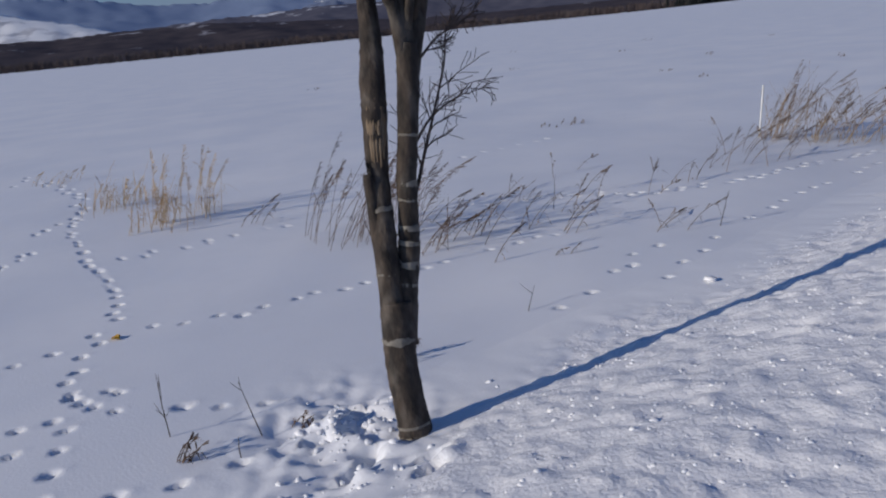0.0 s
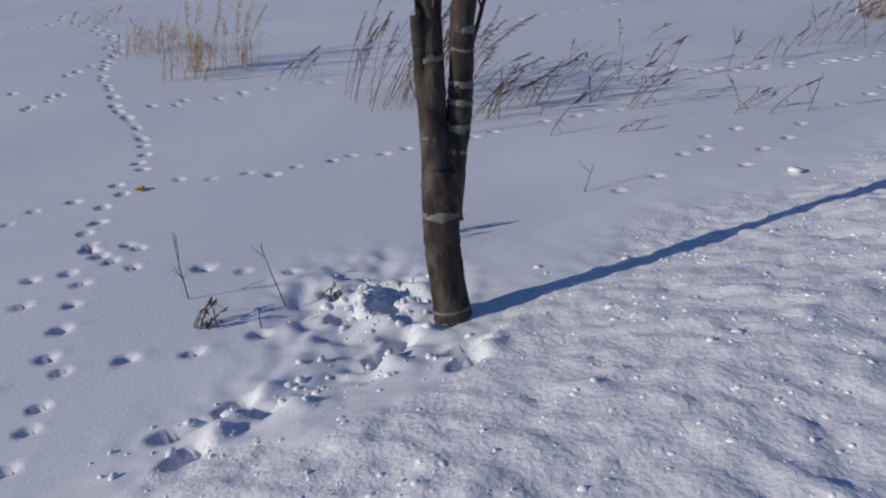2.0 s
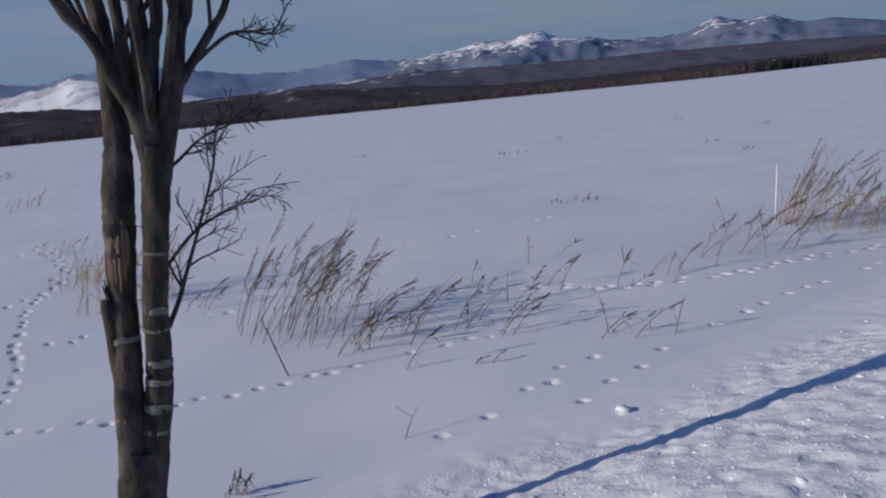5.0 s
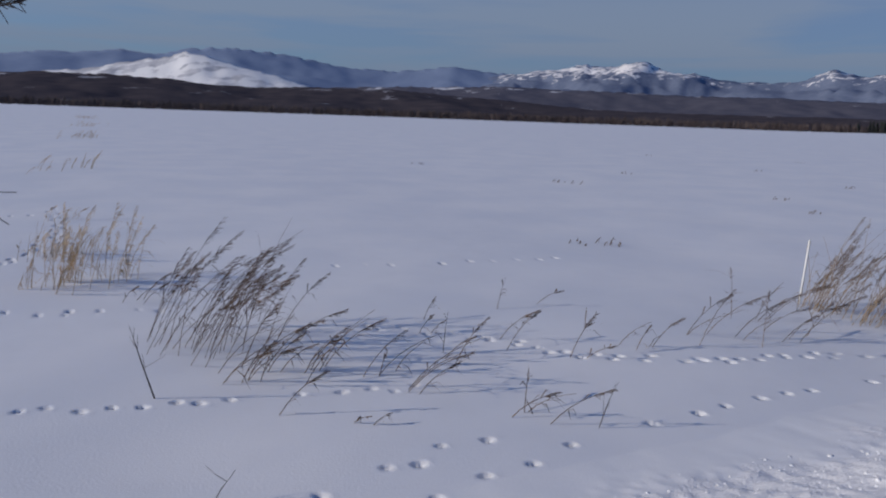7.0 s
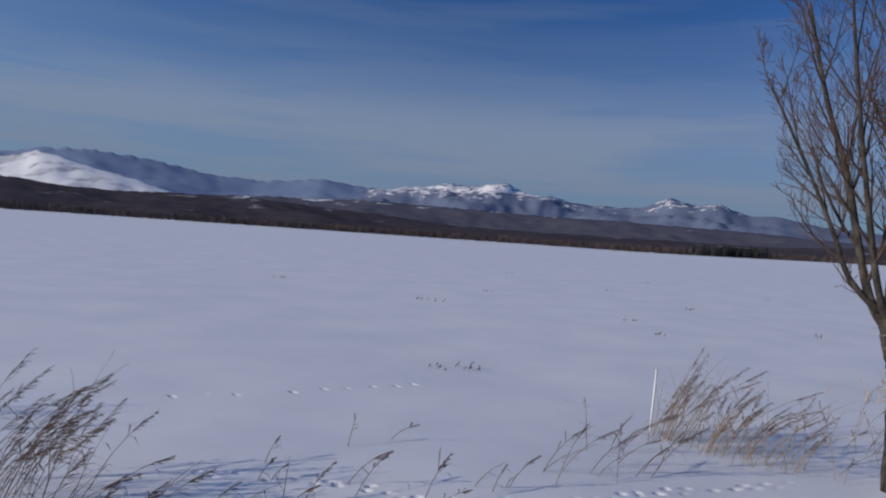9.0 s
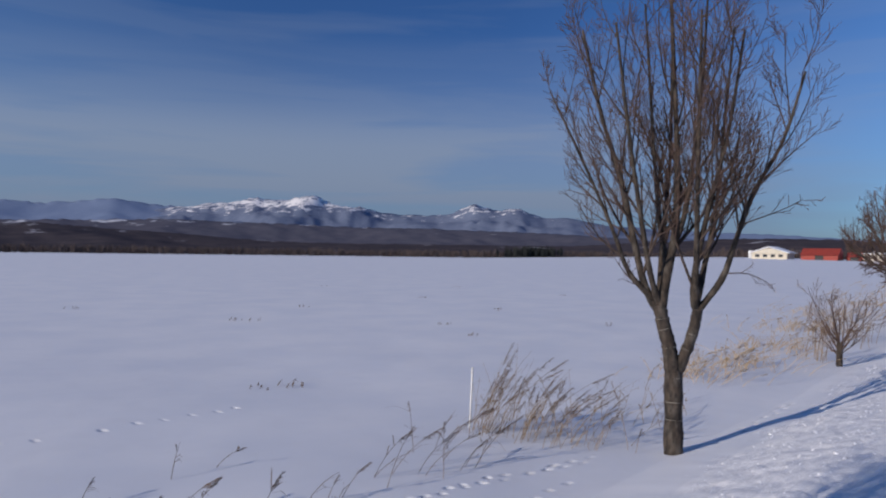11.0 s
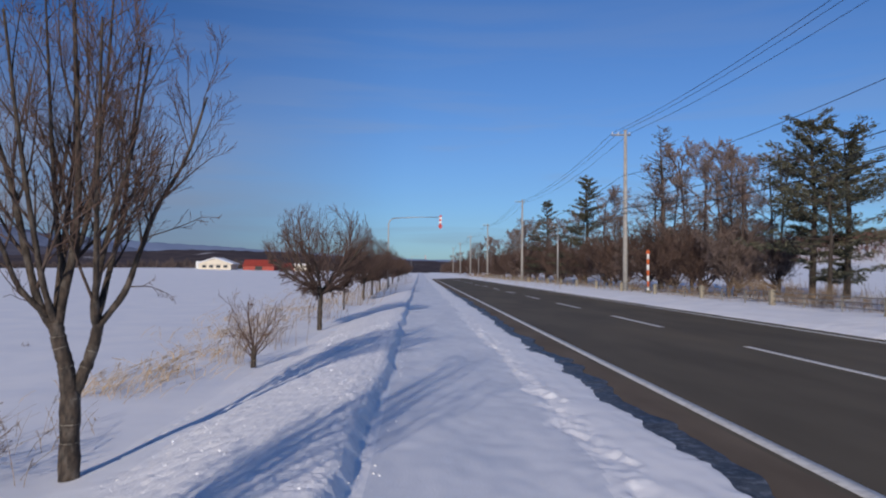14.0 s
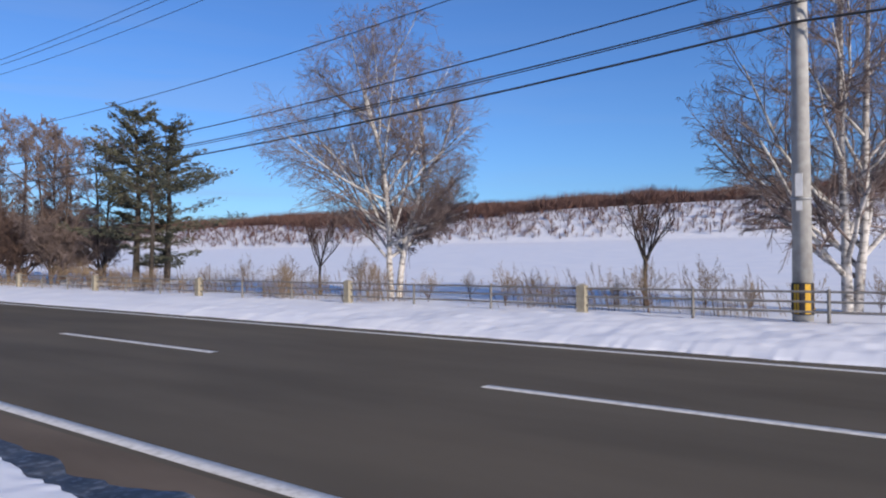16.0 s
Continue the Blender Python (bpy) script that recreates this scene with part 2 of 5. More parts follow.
# ---- mesh helpers ----
class Buf:
    """Collects tubes, boxes and blades for one mesh."""

    def __init__(self):
        self.v, self.f = [], []

    def tube(self, pts, radii, sides=6, cap=True):
        pts = [Vector(p) for p in pts]
        base = len(self.v)
        n = len(pts)
        d = (pts[1] - pts[0]).normalized()
        up = Vector((1, 0, 0)) if abs(d.x) < 0.8 else Vector((0, 1, 0))
        x = d.cross(up).normalized()
        for i, p in enumerate(pts):
            d = (pts[min(i + 1, n - 1)] - pts[max(i - 1, 0)]).normalized()
            x = (x - d * x.dot(d)).normalized()
            y = d.cross(x)
            r = radii[i] if isinstance(radii, (list, tuple)) else radii
            for k in range(sides):
                t = 2 * math.pi * k / sides
                self.v.append(p + (x * math.cos(t) + y * math.sin(t)) * r)
        for i in range(n - 1):
            for k in range(sides):
                a0, b0 = base + i * sides + k, base + i * sides + (k + 1) % sides
                self.f.append((a0, b0, b0 + sides, a0 + sides))
        if cap and sides > 2:
            self.f.append(tuple(base + k for k in reversed(range(sides))))
            self.f.append(tuple(base + (n - 1) * sides + k for k in range(sides)))
        return self

    def box(self, lo, hi):
        b = len(self.v)
        for z in (lo[2], hi[2]):
            for x, y in ((lo[0], lo[1]), (hi[0], lo[1]), (hi[0], hi[1]), (lo[0], hi[1])):
                self.v.append(Vector((x, y, z)))
        for q in ((3, 2, 1, 0), (4, 5, 6, 7), (0, 1, 5, 4), (1, 2, 6, 5), (2, 3, 7, 6), (3, 0, 4, 7)):
            self.f.append(tuple(b + i for i in q))
        return self

    def poly(self, pts):
        b = len(self.v)
        self.v.extend(Vector(p) for p in pts)
        self.f.append(tuple(range(b, b + len(pts))))
        return self

    def lump(self, c, r, rng, squash=0.7):
        """A small rough clod, an uneven twelve-cornered ball."""
        b, g = len(self.v), (1 + 5 ** 0.5) / 2
        for s1 in (-1, 1):
            for s2 in (-g, g):
                for q in ((0, s1, s2), (s1, s2, 0), (s2, 0, s1)):
                    k = r * rng.uniform(0.55, 1.15) / 1.9
                    self.v.append(Vector((c[0] + q[0] * k, c[1] + q[1] * k, c[2] + q[2] * k * squash)))
        self.f.extend(tuple(b + i for i in f) for f in ICO)
        return self

    def mesh(self, name, material, smooth=True):
        me = bpy.data.meshes.new(name)
        me.from_pydata(self.v, [], self.f)
        me.materials.append(material)
        if smooth:
            me.polygons.foreach_set("use_smooth", [True] * len(me.polygons))
        me.update()
        return me


def ico_faces():
    g = (1 + 5 ** 0.5) / 2
    v = [Vector(q) for s1 in (-1, 1) for s2 in (-g, g) for q in ((0, s1, s2), (s1, s2, 0), (s2, 0, s1))]
    out = []
    for i in range(12):
        for j in range(i + 1, 12):
            for k in range(j + 1, 12):
                if max((v[i] - v[j]).length, (v[j] - v[k]).length, (v[i] - v[k]).length) < 2.1:
                    nrm = (v[j] - v[i]).cross(v[k] - v[i])
                    out.append((i, j, k) if nrm.dot(v[i]) > 0 else (i, k, j))
    return out


ICO = ico_faces()


def part(name, buf, material, parent, label="", smooth=True):
    ob = new(name, buf.mesh(name, material, smooth))
    ob.parent = parent
    if label:
        ob["label"] = label
    if name in ("stalk_tuft", "plume_tuft", "leaf_tuft", "limbwork", "branchwork", "twigwork", "boughwork", "foliage", "shootwork"):
        ob["kind"] = "stuff"
    return ob


def thing(name, loc, label, category, group="", rz=0.0):
    ob = new(name)
    ob.empty_display_size = 0.2
    ob.matrix_basis = pose(*loc, 0, 0, rz)
    return tagged(ob, label, category, group)


# ---- ground ----
def vnoise(x, y, seed):
    xi, yi = np.floor(x).astype(np.int64), np.floor(y).astype(np.int64)
    fx, fy = x - xi, y - yi
    fx, fy = fx * fx * (3 - 2 * fx), fy * fy * (3 - 2 * fy)

    def h(i, j):
        k = (i * 374761393 + j * 668265263 + seed * 1442695041) & 0xFFFFFFFF
        k = ((k ^ (k >> 13)) * 1274126177) & 0xFFFFFFFF
        return ((k ^ (k >> 16)) & 0xFFFF) / 32767.5 - 1.0

    return (h(xi, yi) * (1 - fx) + h(xi + 1, yi) * fx) * (1 - fy) + (h(xi, yi + 1) * (1 - fx) + h(xi + 1, yi + 1) * fx) * fy


def sstep(a, b, x):
    t = np.clip((x - a) / (b - a), 0, 1)
    return t * t * (3 - 2 * t)


PROFILE_X = [-5000, -4.0, -2.75, -2.2, -1.75, -1.3, -0.85, -0.55, -0.36, -0.30, -0.22, -0.18, 2.02, 2.25, 2.38, 2.46, 10.72, 10.80, 11.1, 12.2, 13.4, 15, 20, 110, 122, 140, 5000]
PROFILE_Z = [-0.3, -0.3, -0.31, -0.24, -0.08, 0.06, 0.15, 0.20, 0.205, 0.185, 0.06, 0.045, 0.05, 0.04, 0.012, -0.04, -0.06, 0.03, 0.12, 0.26, 0.3, 0.24, 0.25, 4.2, 10.7, 12.4, 12.4]


def ground_z(x, y):
    x, y = np.asarray(x, float), np.asarray(y, float)
    near = np.exp(-((np.abs(x) / 25) ** 2)) * np.exp(-(((y - 8) / 60) ** 2))
    wob = 0.05 * vnoise(y * 0.8, y * 0 + 1, 3) + 0.016 * vnoise(y * 4.1, y * 0, 4) + 0.012 * vnoise(y * 11, x * 5, 8)
    edge = 0.10 * vnoise(y * 0.9, y * 0 + 5, 5) + 0.06 * vnoise(y * 2.7, y * 0 + 2, 6) + 0.03 * vnoise(y * 9.0, y * 0, 7)
    u = x + np.where(x < 0.5, wob, np.where(x < 6, edge, edge * 0.6)) * np.exp(-((np.abs(x) / 16) ** 4))
    z = np.interp(u, PROFILE_X, PROFILE_Z)
    far_fade = 1 - sstep(260, 600, np.abs(y))
    z = np.where(x > 20, 0.25 + (z - 0.25) * far_fade, z)
    z = z + 2.6 * np.exp(-(((x + 130) / 110) ** 2) - (((y - 390) / 150) ** 2)) - 0.06 * sstep(3, 7, y) * sstep(-2.2, -3.0, x) * near
    # wind ripples and soft swells of the open field
    field = sstep(-2.2, -3.0, x)
    z = z + field * near * (0.014 * vnoise(x * 0.9, y * 0.6, 11) + 0.005 * vnoise(x * 3.2, y * 1.2, 12))
    # ploughed, lumpy bank
    bank = sstep(-2.55, -2.0, x - 0.42 * sstep(-0.7, -1.3, y) + 0.25 * vnoise(x * 2, y * 2, 30)) * sstep(-0.08, -0.3, x)
    lumps = 0.012 * vnoise(x * 2.3, y * 1.2, 13) + 0.005 * vnoise(x * 6, y * 5, 14) + 0.005 * vnoise(x * 15, y * 14, 15) + 0.007 * vnoise(x * 29, y * 29, 16) + 0.015 * np.maximum(0.0, vnoise(x * 19, y * 19, 26) - 0.25) - 0.014 * np.maximum(0.0, vnoise(x * 17, y * 17, 36) - 0.3)
    z = z + bank * lumps * np.exp(-(((y - 6) / 50) ** 2))
    # trampled snow beside the trunk
    tram = np.exp(-(((x + 2.62) / 0.32) ** 2) - (((y + 1.2) / 0.3) ** 2)) + 0.4 * np.exp(-(((x + 2.15) / 0.22) ** 2) - (((y + 1.6) / 0.5) ** 2))
    z = z + tram * (0.035 * vnoise(x * 8, y * 8, 17) + 0.036 * vnoise(x * 17, y * 17, 18) + 0.02 * vnoise(x * 30, y * 30, 28))
    # pavement: packed snow with faint grain, a trodden line near the road
    pave = sstep(-0.15, 0.08, x) * sstep(2.5, 2.3, x)
    z = z + pave * (0.011 * vnoise(x * 3, y * 1.2, 19) + 0.006 * vnoise(x * 9, y * 5, 20))
    z = z + pave * np.exp(-(((x - 1.62) / 0.16) ** 2)) * (0.034 * vnoise(x * 8, y * 3.6, 21) + 0.018 * vnoise(x * 18, y * 14, 22)) * np.exp(-((y / 40) ** 2))
    right = sstep(10.8, 11.2, x) * sstep(16, 13, x)
    z = z + right * (0.03 * vnoise(x * 1.6, y * 0.7, 23) + 0.018 * vnoise(x * 5, y * 4, 24)) * np.exp(-((y / 120) ** 2))
    return z


def zg(x, y):
    """The ground's height, from the finished sheet."""
    i = min(max(int(np.searchsorted(gx, x)) - 1, 0), len(gx) - 2)
    j = min(max(int(np.searchsorted(gy, y)) - 1, 0), len(gy) - 2)
    u, v = (x - gx[i]) / (gx[i + 1] - gx[i]), (y - gy[j]) / (gy[j + 1] - gy[j])
    return float((GZ[j, i] * (1 - u) + GZ[j, i + 1] * u) * (1 - v) + (GZ[j + 1, i] * (1 - u) + GZ[j + 1, i + 1] * u) * v)


def spans(*parts_):
    return np.unique(np.concatenate([np.round(np.arange(a0, b0, s), 4) for a0, b0, s in parts_]))


gx = spans((-5000, -600, 400), (-600, -60, 20), (-60, -13, 1.2), (-13, -5.4, 0.05), (-5.4, -0.7, 0.021), (-0.7, -0.05, 0.014), (-0.05, 1.8, 0.04), (1.8, 2.62, 0.025), (2.62, 10.5, 0.8), (10.5, 11.2, 0.035), (11.2, 14, 0.09), (14, 24, 0.5), (24, 150, 3), (150, 5001, 300))
gy = spans((-5000, -60, 400), (-60, -6, 3), (-6, -3.6, 0.1), (-3.6, -2.8, 0.03), (-2.8, 4.6, 0.021), (4.6, 9, 0.04), (9, 20, 0.08), (20, 60, 0.3), (60, 400, 5), (400, 5001, 300))
GX, GY = np.meshgrid(gx, gy)
GZ = ground_z(GX, GY)
rngp = random.Random(5)


def footprint(x, y, ang, ln=0.055, wd=0.032, depth=0.05, kick=0.018):
    i0, i1 = np.searchsorted(gx, x - 0.25), np.searchsorted(gx, x + 0.25)
    j0, j1 = np.searchsorted(gy, y - 0.25), np.searchsorted(gy, y + 0.25)
    X, Y = GX[j0:j1, i0:i1] - x, GY[j0:j1, i0:i1] - y
    c, s = math.cos(ang), math.sin(ang)
    p, q = (X * c + Y * s) / ln, (-X * s + Y * c) / wd
    r = np.sqrt(p * p + q * q)
    GZ[j0:j1, i0:i1] -= depth * (1 - sstep(0.65, 1.25, r))
    GZ[j0:j1, i0:i1] += kick * np.exp(-((p - 1.9) ** 2) / 0.6 - q * q / 0.9) + 0.2 * kick * np.exp(-((r - 1.5) ** 2) / 0.1)


def trail(pts, step, depth=0.05, size=1.0, side=0.035):
    pts = [Vector(p) for p in pts]
    carry, k = 0.0, 0
    for p0, p1 in zip(pts, pts[1:]):
        d = p1 - p0
        n = max(1, round(d.length / step))
        ang = math.atan2(d.y, d.x)
        for i in range(n):
            k += 1
            p = p0 + d * (i / n)
            if rngp.random() < 0.08:
                continue
            p = p + d.normalized() * rngp.uniform(-0.05, 0.05)
            o = side * (1 if k % 2 else -1) + rngp.uniform(-0.03, 0.03)
            footprint(p.x - math.sin(ang) * o, p.y + math.cos(ang) * o, math.pi / 2 - 0.25 + rngp.uniform(-0.5, 0.5), 0.024 * size * rngp.uniform(0.75, 1.25), 0.0165 * size * rngp.uniform(0.85, 1.2), 0.85 * depth * rngp.uniform(0.7, 1.25), 0.004)


# the main trail, from the bank out to the far ditch
trail([(-2.36, -2.43), (-2.7, -2.37), (-3.02, -2.25), (-3.38, -2.17), (-3.68, -2.09), (-4.01, -1.99), (-4.35, -1.86), (-4.65, -1.7), (-4.83, -1.59), (-5.15, -1.49), (-5.5, -1.43), (-5.95, -1.42), (-6.62, -1.42), (-7.29, -1.37), (-7.86, -1.31), (-8.77, -1.04)], 0.16, 0.06, 1.1, 0.012)
trail([(-8.77, -1.04), (-9.77, -0.85), (-10.96, -0.91), (-12.7, -1.15)], 0.24, 0.06, 1.5, 0.04)
# side trails
trail([(-3.44, -2.79), (-3.51, -2.62), (-3.6, -2.48), (-3.67, -2.32), (-3.79, -2.2)], 0.16, 0.045, 1.0, 0.01)
trail([(-3.11, -2.73), (-3.24, -2.59), (-3.39, -2.47), (-3.5, -2.34), (-3.57, -2.17)], 0.17, 0.045, 1.0, 0.01)
trail([(-4.33, -2.84), (-4.37, -2.66), (-4.44, -2.51), (-4.45, -2.34), (-4.5, -2.18), (-4.52, -1.97), (-4.44, -1.83)], 0.17, 0.045, 1.0, 0.01)
trail([(-4.49, -1.47), (-4.41, -1.31), (-4.35, -1.14), (-4.24, -0.96), (-4.25, -0.79), (-4.2, -0.45), (-4.14, -0.3), (-4.1, -0.05), (-4.05, 0.14), (-4.03, 0.47), (-3.98, 0.86), (-3.86, 1.35), (-3.83, 1.71)], 0.16, 0.04, 1.0, 0.01)
trail([(-5.88, -3.17), (-6.09, -2.79), (-6.31, -2.63), (-6.59, -2.37), (-6.97, -1.96), (-7.26, -1.71), (-7.35, -1.46)], 0.14, 0.05, 1.0, 0.015)
trail([(-7.08, -3.31), (-7.21, -2.99), (-7.34, -2.64), (-7.54, -2.24), (-7.75, -1.86), (-8.14, -1.46), (-8.38, -1.24)], 0.2, 0.05, 1.1, 0.015)
trail([(-8.56, -3.49), (-8.6, -3.16), (-8.68, -2.83), (-8.74, -2.48), (-8.68, -2.06)], 0.25, 0.045, 1.1)
trail([(-10.38, -2.86), (-11.3, -1.96), (-12.05, -1.2)], 0.3, 0.05, 1.5)
trail([(-3.86, -2.05), (-3.66, -1.99), (-3.53, -1.87), (-3.38, -1.79), (-3.29, -1.6), (-3.18, -1.49), (-3.08, -1.34), (-2.92, -1.27)], 0.13, 0.045, 1.0, 0.012)
trail([(-3.86, -2.05), (-3.74, -1.89), (-3.71, -1.78), (-3.65, -1.66)], 0.09, 0.04, 0.9, 0.015)
trail([(-4.28, -2.9), (-4.21, -2.74), (-4.03, -2.6)], 0.06, 0.05, 1.2, 0.05)
trail([(-6.28, -1.21), (-6.24, -1.04), (-6.16, -0.79), (-6.13, -0.55), (-5.94, -0.11)], 0.2, 0.035, 1.0, 0.01)
trail([(-6.27, -0.92), (-6.19, -0.67), (-6.16, -0.27), (-6.0, 0.4)], 0.22, 0.035)
trail([(-4.6, 2.3), (-4.45, 2.47), (-4.08, 2.69), (-3.84, 3.14), (-3.74, 3.39), (-3.6, 3.77), (-3.59, 4.3), (-3.45, 5.0), (-3.25, 5.9)], 0.11, 0.045, 1.1, 0.035)
trail([(-5.11, 1.54), (-4.94, 1.84), (-4.77, 2.14), (-4.45, 2.47)], 0.14, 0.035, 1.0)
trail([(-2.8, 0.4), (-2.89, 0.68), (-2.97, 0.91)], 0.2, 0.03)
trail([(-2.64, 0.8), (-2.69, 1.12), (-2.74, 1.38), (-2.77, 1.66), (-2.85, 1.94), (-2.87, 2.2), (-2.95, 2.49), (-2.99, 2.84), (-3.02, 3.36), (-3.04, 3.86), (-3.1, 5.2)], 0.25, 0.045, 1.0, 0.015)
trail([(-2.98, 1.0), (-3.08, 1.34), (-3.13, 1.58), (-3.25, 1.81)], 0.22, 0.04)
trail([(-7.4, 1.76), (-7.28, 2.22), (-7.23, 2.79), (-7.2, 3.14), (-7.14, 4.02), (-7.1, 5.2)], 0.28, 0.035, 1.1)
trail([(-2.6, 6.9), (-2.55, 8.0), (-2.6, 9.5)], 0.2, 0.05, 1.2)
for bx, by in ((-2.82, -2.06), (-2.71, -1.86), (-2.67, -1.62), (-2.59, -1.37), (-3.11, -2.72), (-2.92, -2.52)):
    footprint(bx, by, 1.3 + rngp.uniform(-0.3, 0.3), 0.032, 0.02, 0.05, 0.006)
for bx, by in ((-2.17, -1.44), (-2.2, -1.36), (-2.05, -2.03), (-2.22, -2.03), (-2.19, -1.94), (-2.24, -1.84), (-2.12, -1.8), (-2.23, -1.29), (-1.97, -1.18), (-1.87, -1.25), (-2.3, -1.25), (-2.5, -1.2), (-2.65, -1.1), (-2.55, -1.33), (-2.72, -1.25)):
    footprint(bx, by, rngp.uniform(0.6, 2.0), 0.06, 0.035, 0.065, 0.03)
for k in range(46):
    footprint(1.62 + rngp.uniform(-0.17, 0.17), 1.5 + k * 0.42 + rngp.uniform(-0.17, 0.17), 1.5 + rngp.uniform(-0.4, 0.4), 0.10, 0.045, 0.015, 0.02)

ny, nx = GX.shape
me = bpy.data.meshes.new("ground")
me.vertices.add(nx * ny)
me.vertices.foreach_set("co", np.stack([GX, GY, GZ], -1).ravel())
idx = np.arange(nx * ny).reshape(ny, nx)
quads = np.stack([idx[:-1, :-1], idx[:-1, 1:], idx[1:, 1:], idx[1:, :-1]], -1).reshape(-1, 4)
me.loops.add(quads.size)
me.loops.foreach_set("vertex_index", quads.ravel())
me.polygons.add(len(quads))
me.polygons.foreach_set("loop_start", np.arange(0, quads.size, 4))
me.polygons.foreach_set("loop_total", np.full(len(quads), 4))
me.polygons.foreach_set("use_smooth", np.ones(len(quads), bool))
me.materials.append(SNOW)
me.materials.append(SNOWROUGH)
me.materials.append(SNOWPACK)
qx, qy = 0.5 * (GX[:-1, :-1] + GX[1:, 1:]), 0.5 * (GY[:-1, :-1] + GY[1:, 1:])
ploughed = (qx - 0.42 * sstep(-0.7, -1.3, qy) + 0.3 * vnoise(qx * 2, qy * 2, 30) + 0.15 * vnoise(qx * 9, qy * 9, 31) > -2.25) & (qx < -0.19)
packed = (qx > -0.15) & (qx < 1.5 + 0.15 * vnoise(qx * 3, qy * 1.5, 33))
me.polygons.foreach_set("material_index", (ploughed + 2 * packed).ravel().astype(np.int32))
me.update(calc_edges=True)
ground = tagged(new("ground", me), "snow-covered field, ploughed bank and packed snowy pavement", "snow", kind="structure")

# road with its worn paint
rb = Buf()
ry = [-300, -40] + [i * 2.0 for i in range(-15, 40)] + [100, 200, 500, 1200, 2500]
for j, yy in enumerate(ry):
    for xx in (2.0, 3.05, 6.77, 10.2, 11.3):
        rb.v.append(Vector((xx, yy, 0.0)))
for j in range(len(ry) - 1):
    for i in range(4):
        b0 = j * 5 + i
        rb.f.append((b0, b0 + 1, b0 + 6, b0 + 5))
rme = rb.mesh("road", ASPHALT)
rme.materials.append(DUSTY)
rme.polygons.foreach_set("material_index", [1 if k % 4 == 0 else 0 for k in range(len(rme.polygons))])
road = tagged(new("road", rme), "dry dark grey asphalt two-lane road with snowy verges", "road", kind="structure")


def line(name, x0, x1, y0, y1, label):
    b = Buf()
    n = max(2, int(min(60, (y1 - y0) / 1.0)))
    for j in range(n + 1):
        yy = y0 + (y1 - y0) * j / n
        for xx in (x0, x1):
            b.v.append(Vector((xx, yy, 0.004)))
        for xx in (x0, x1):
            b.v.append(Vector((xx, yy, 0.0005)))
    for j in range(n):
        p, q = 4 * j, 4 * j + 4
        b.f += [(p, p + 1, q + 1, q), (p + 2, p, q, q + 2), (p + 1, p + 3, q + 3, q + 1)]
    ob = part(name, b, PAINT, road, label)
    return ob


line("edge_line", 3.12, 3.28, -60, 60, "worn white edge line")
line("edge_line", 3.12, 3.28, 60, 1500, "worn white edge line")
line("edge_line", 10.22, 10.36, -60, 60, "worn white edge line")
line("edge_line", 10.22, 10.36, 60, 1500, "worn white edge line")
for k in range(-4, 26):
    line("centre_dash", 6.74, 6.89, -0.7 + 10 * k, 4.3 + 10 * k, "worn white centre dash")

# thin wet ice fringe where the snow melts onto the asphalt
fb = Buf()
fy = np.arange(-12, 60, 0.12)
inner = 1.98 + 0.05 * vnoise(fy * 1.5, fy * 0, 44)
outer = 2.61 - (0.10 * vnoise(fy * 0.9, fy * 0 + 5, 5) + 0.06 * vnoise(fy * 2.7, fy * 0 + 2, 6)) + 0.06 * vnoise(fy * 2.2, fy * 0 + 9, 41) + 0.03 * vnoise(fy * 6, fy * 0, 42)
for y0, a0, b0 in zip(fy, inner, outer):
    fb.v += [Vector((a0, y0, 0.020)), Vector((b0 - 0.012, y0, 0.024)), Vector((b0, y0, 0.0015))]
for j in range(len(fy) - 1):
    p = 3 * j
    fb.f += [(p, p + 1, p + 4, p + 3), (p + 1, p + 2, p + 5, p + 4)]
tagged(new("ice_fringe", fb.mesh("ice_fringe", WETICE)), "dark wet ice fringe along the snowy road edge", "ice", kind="structure")


# ---- distance ----
def az_dir(az):
    return Vector((-math.sin(radians(az)), math.cos(radians(az)), 0))


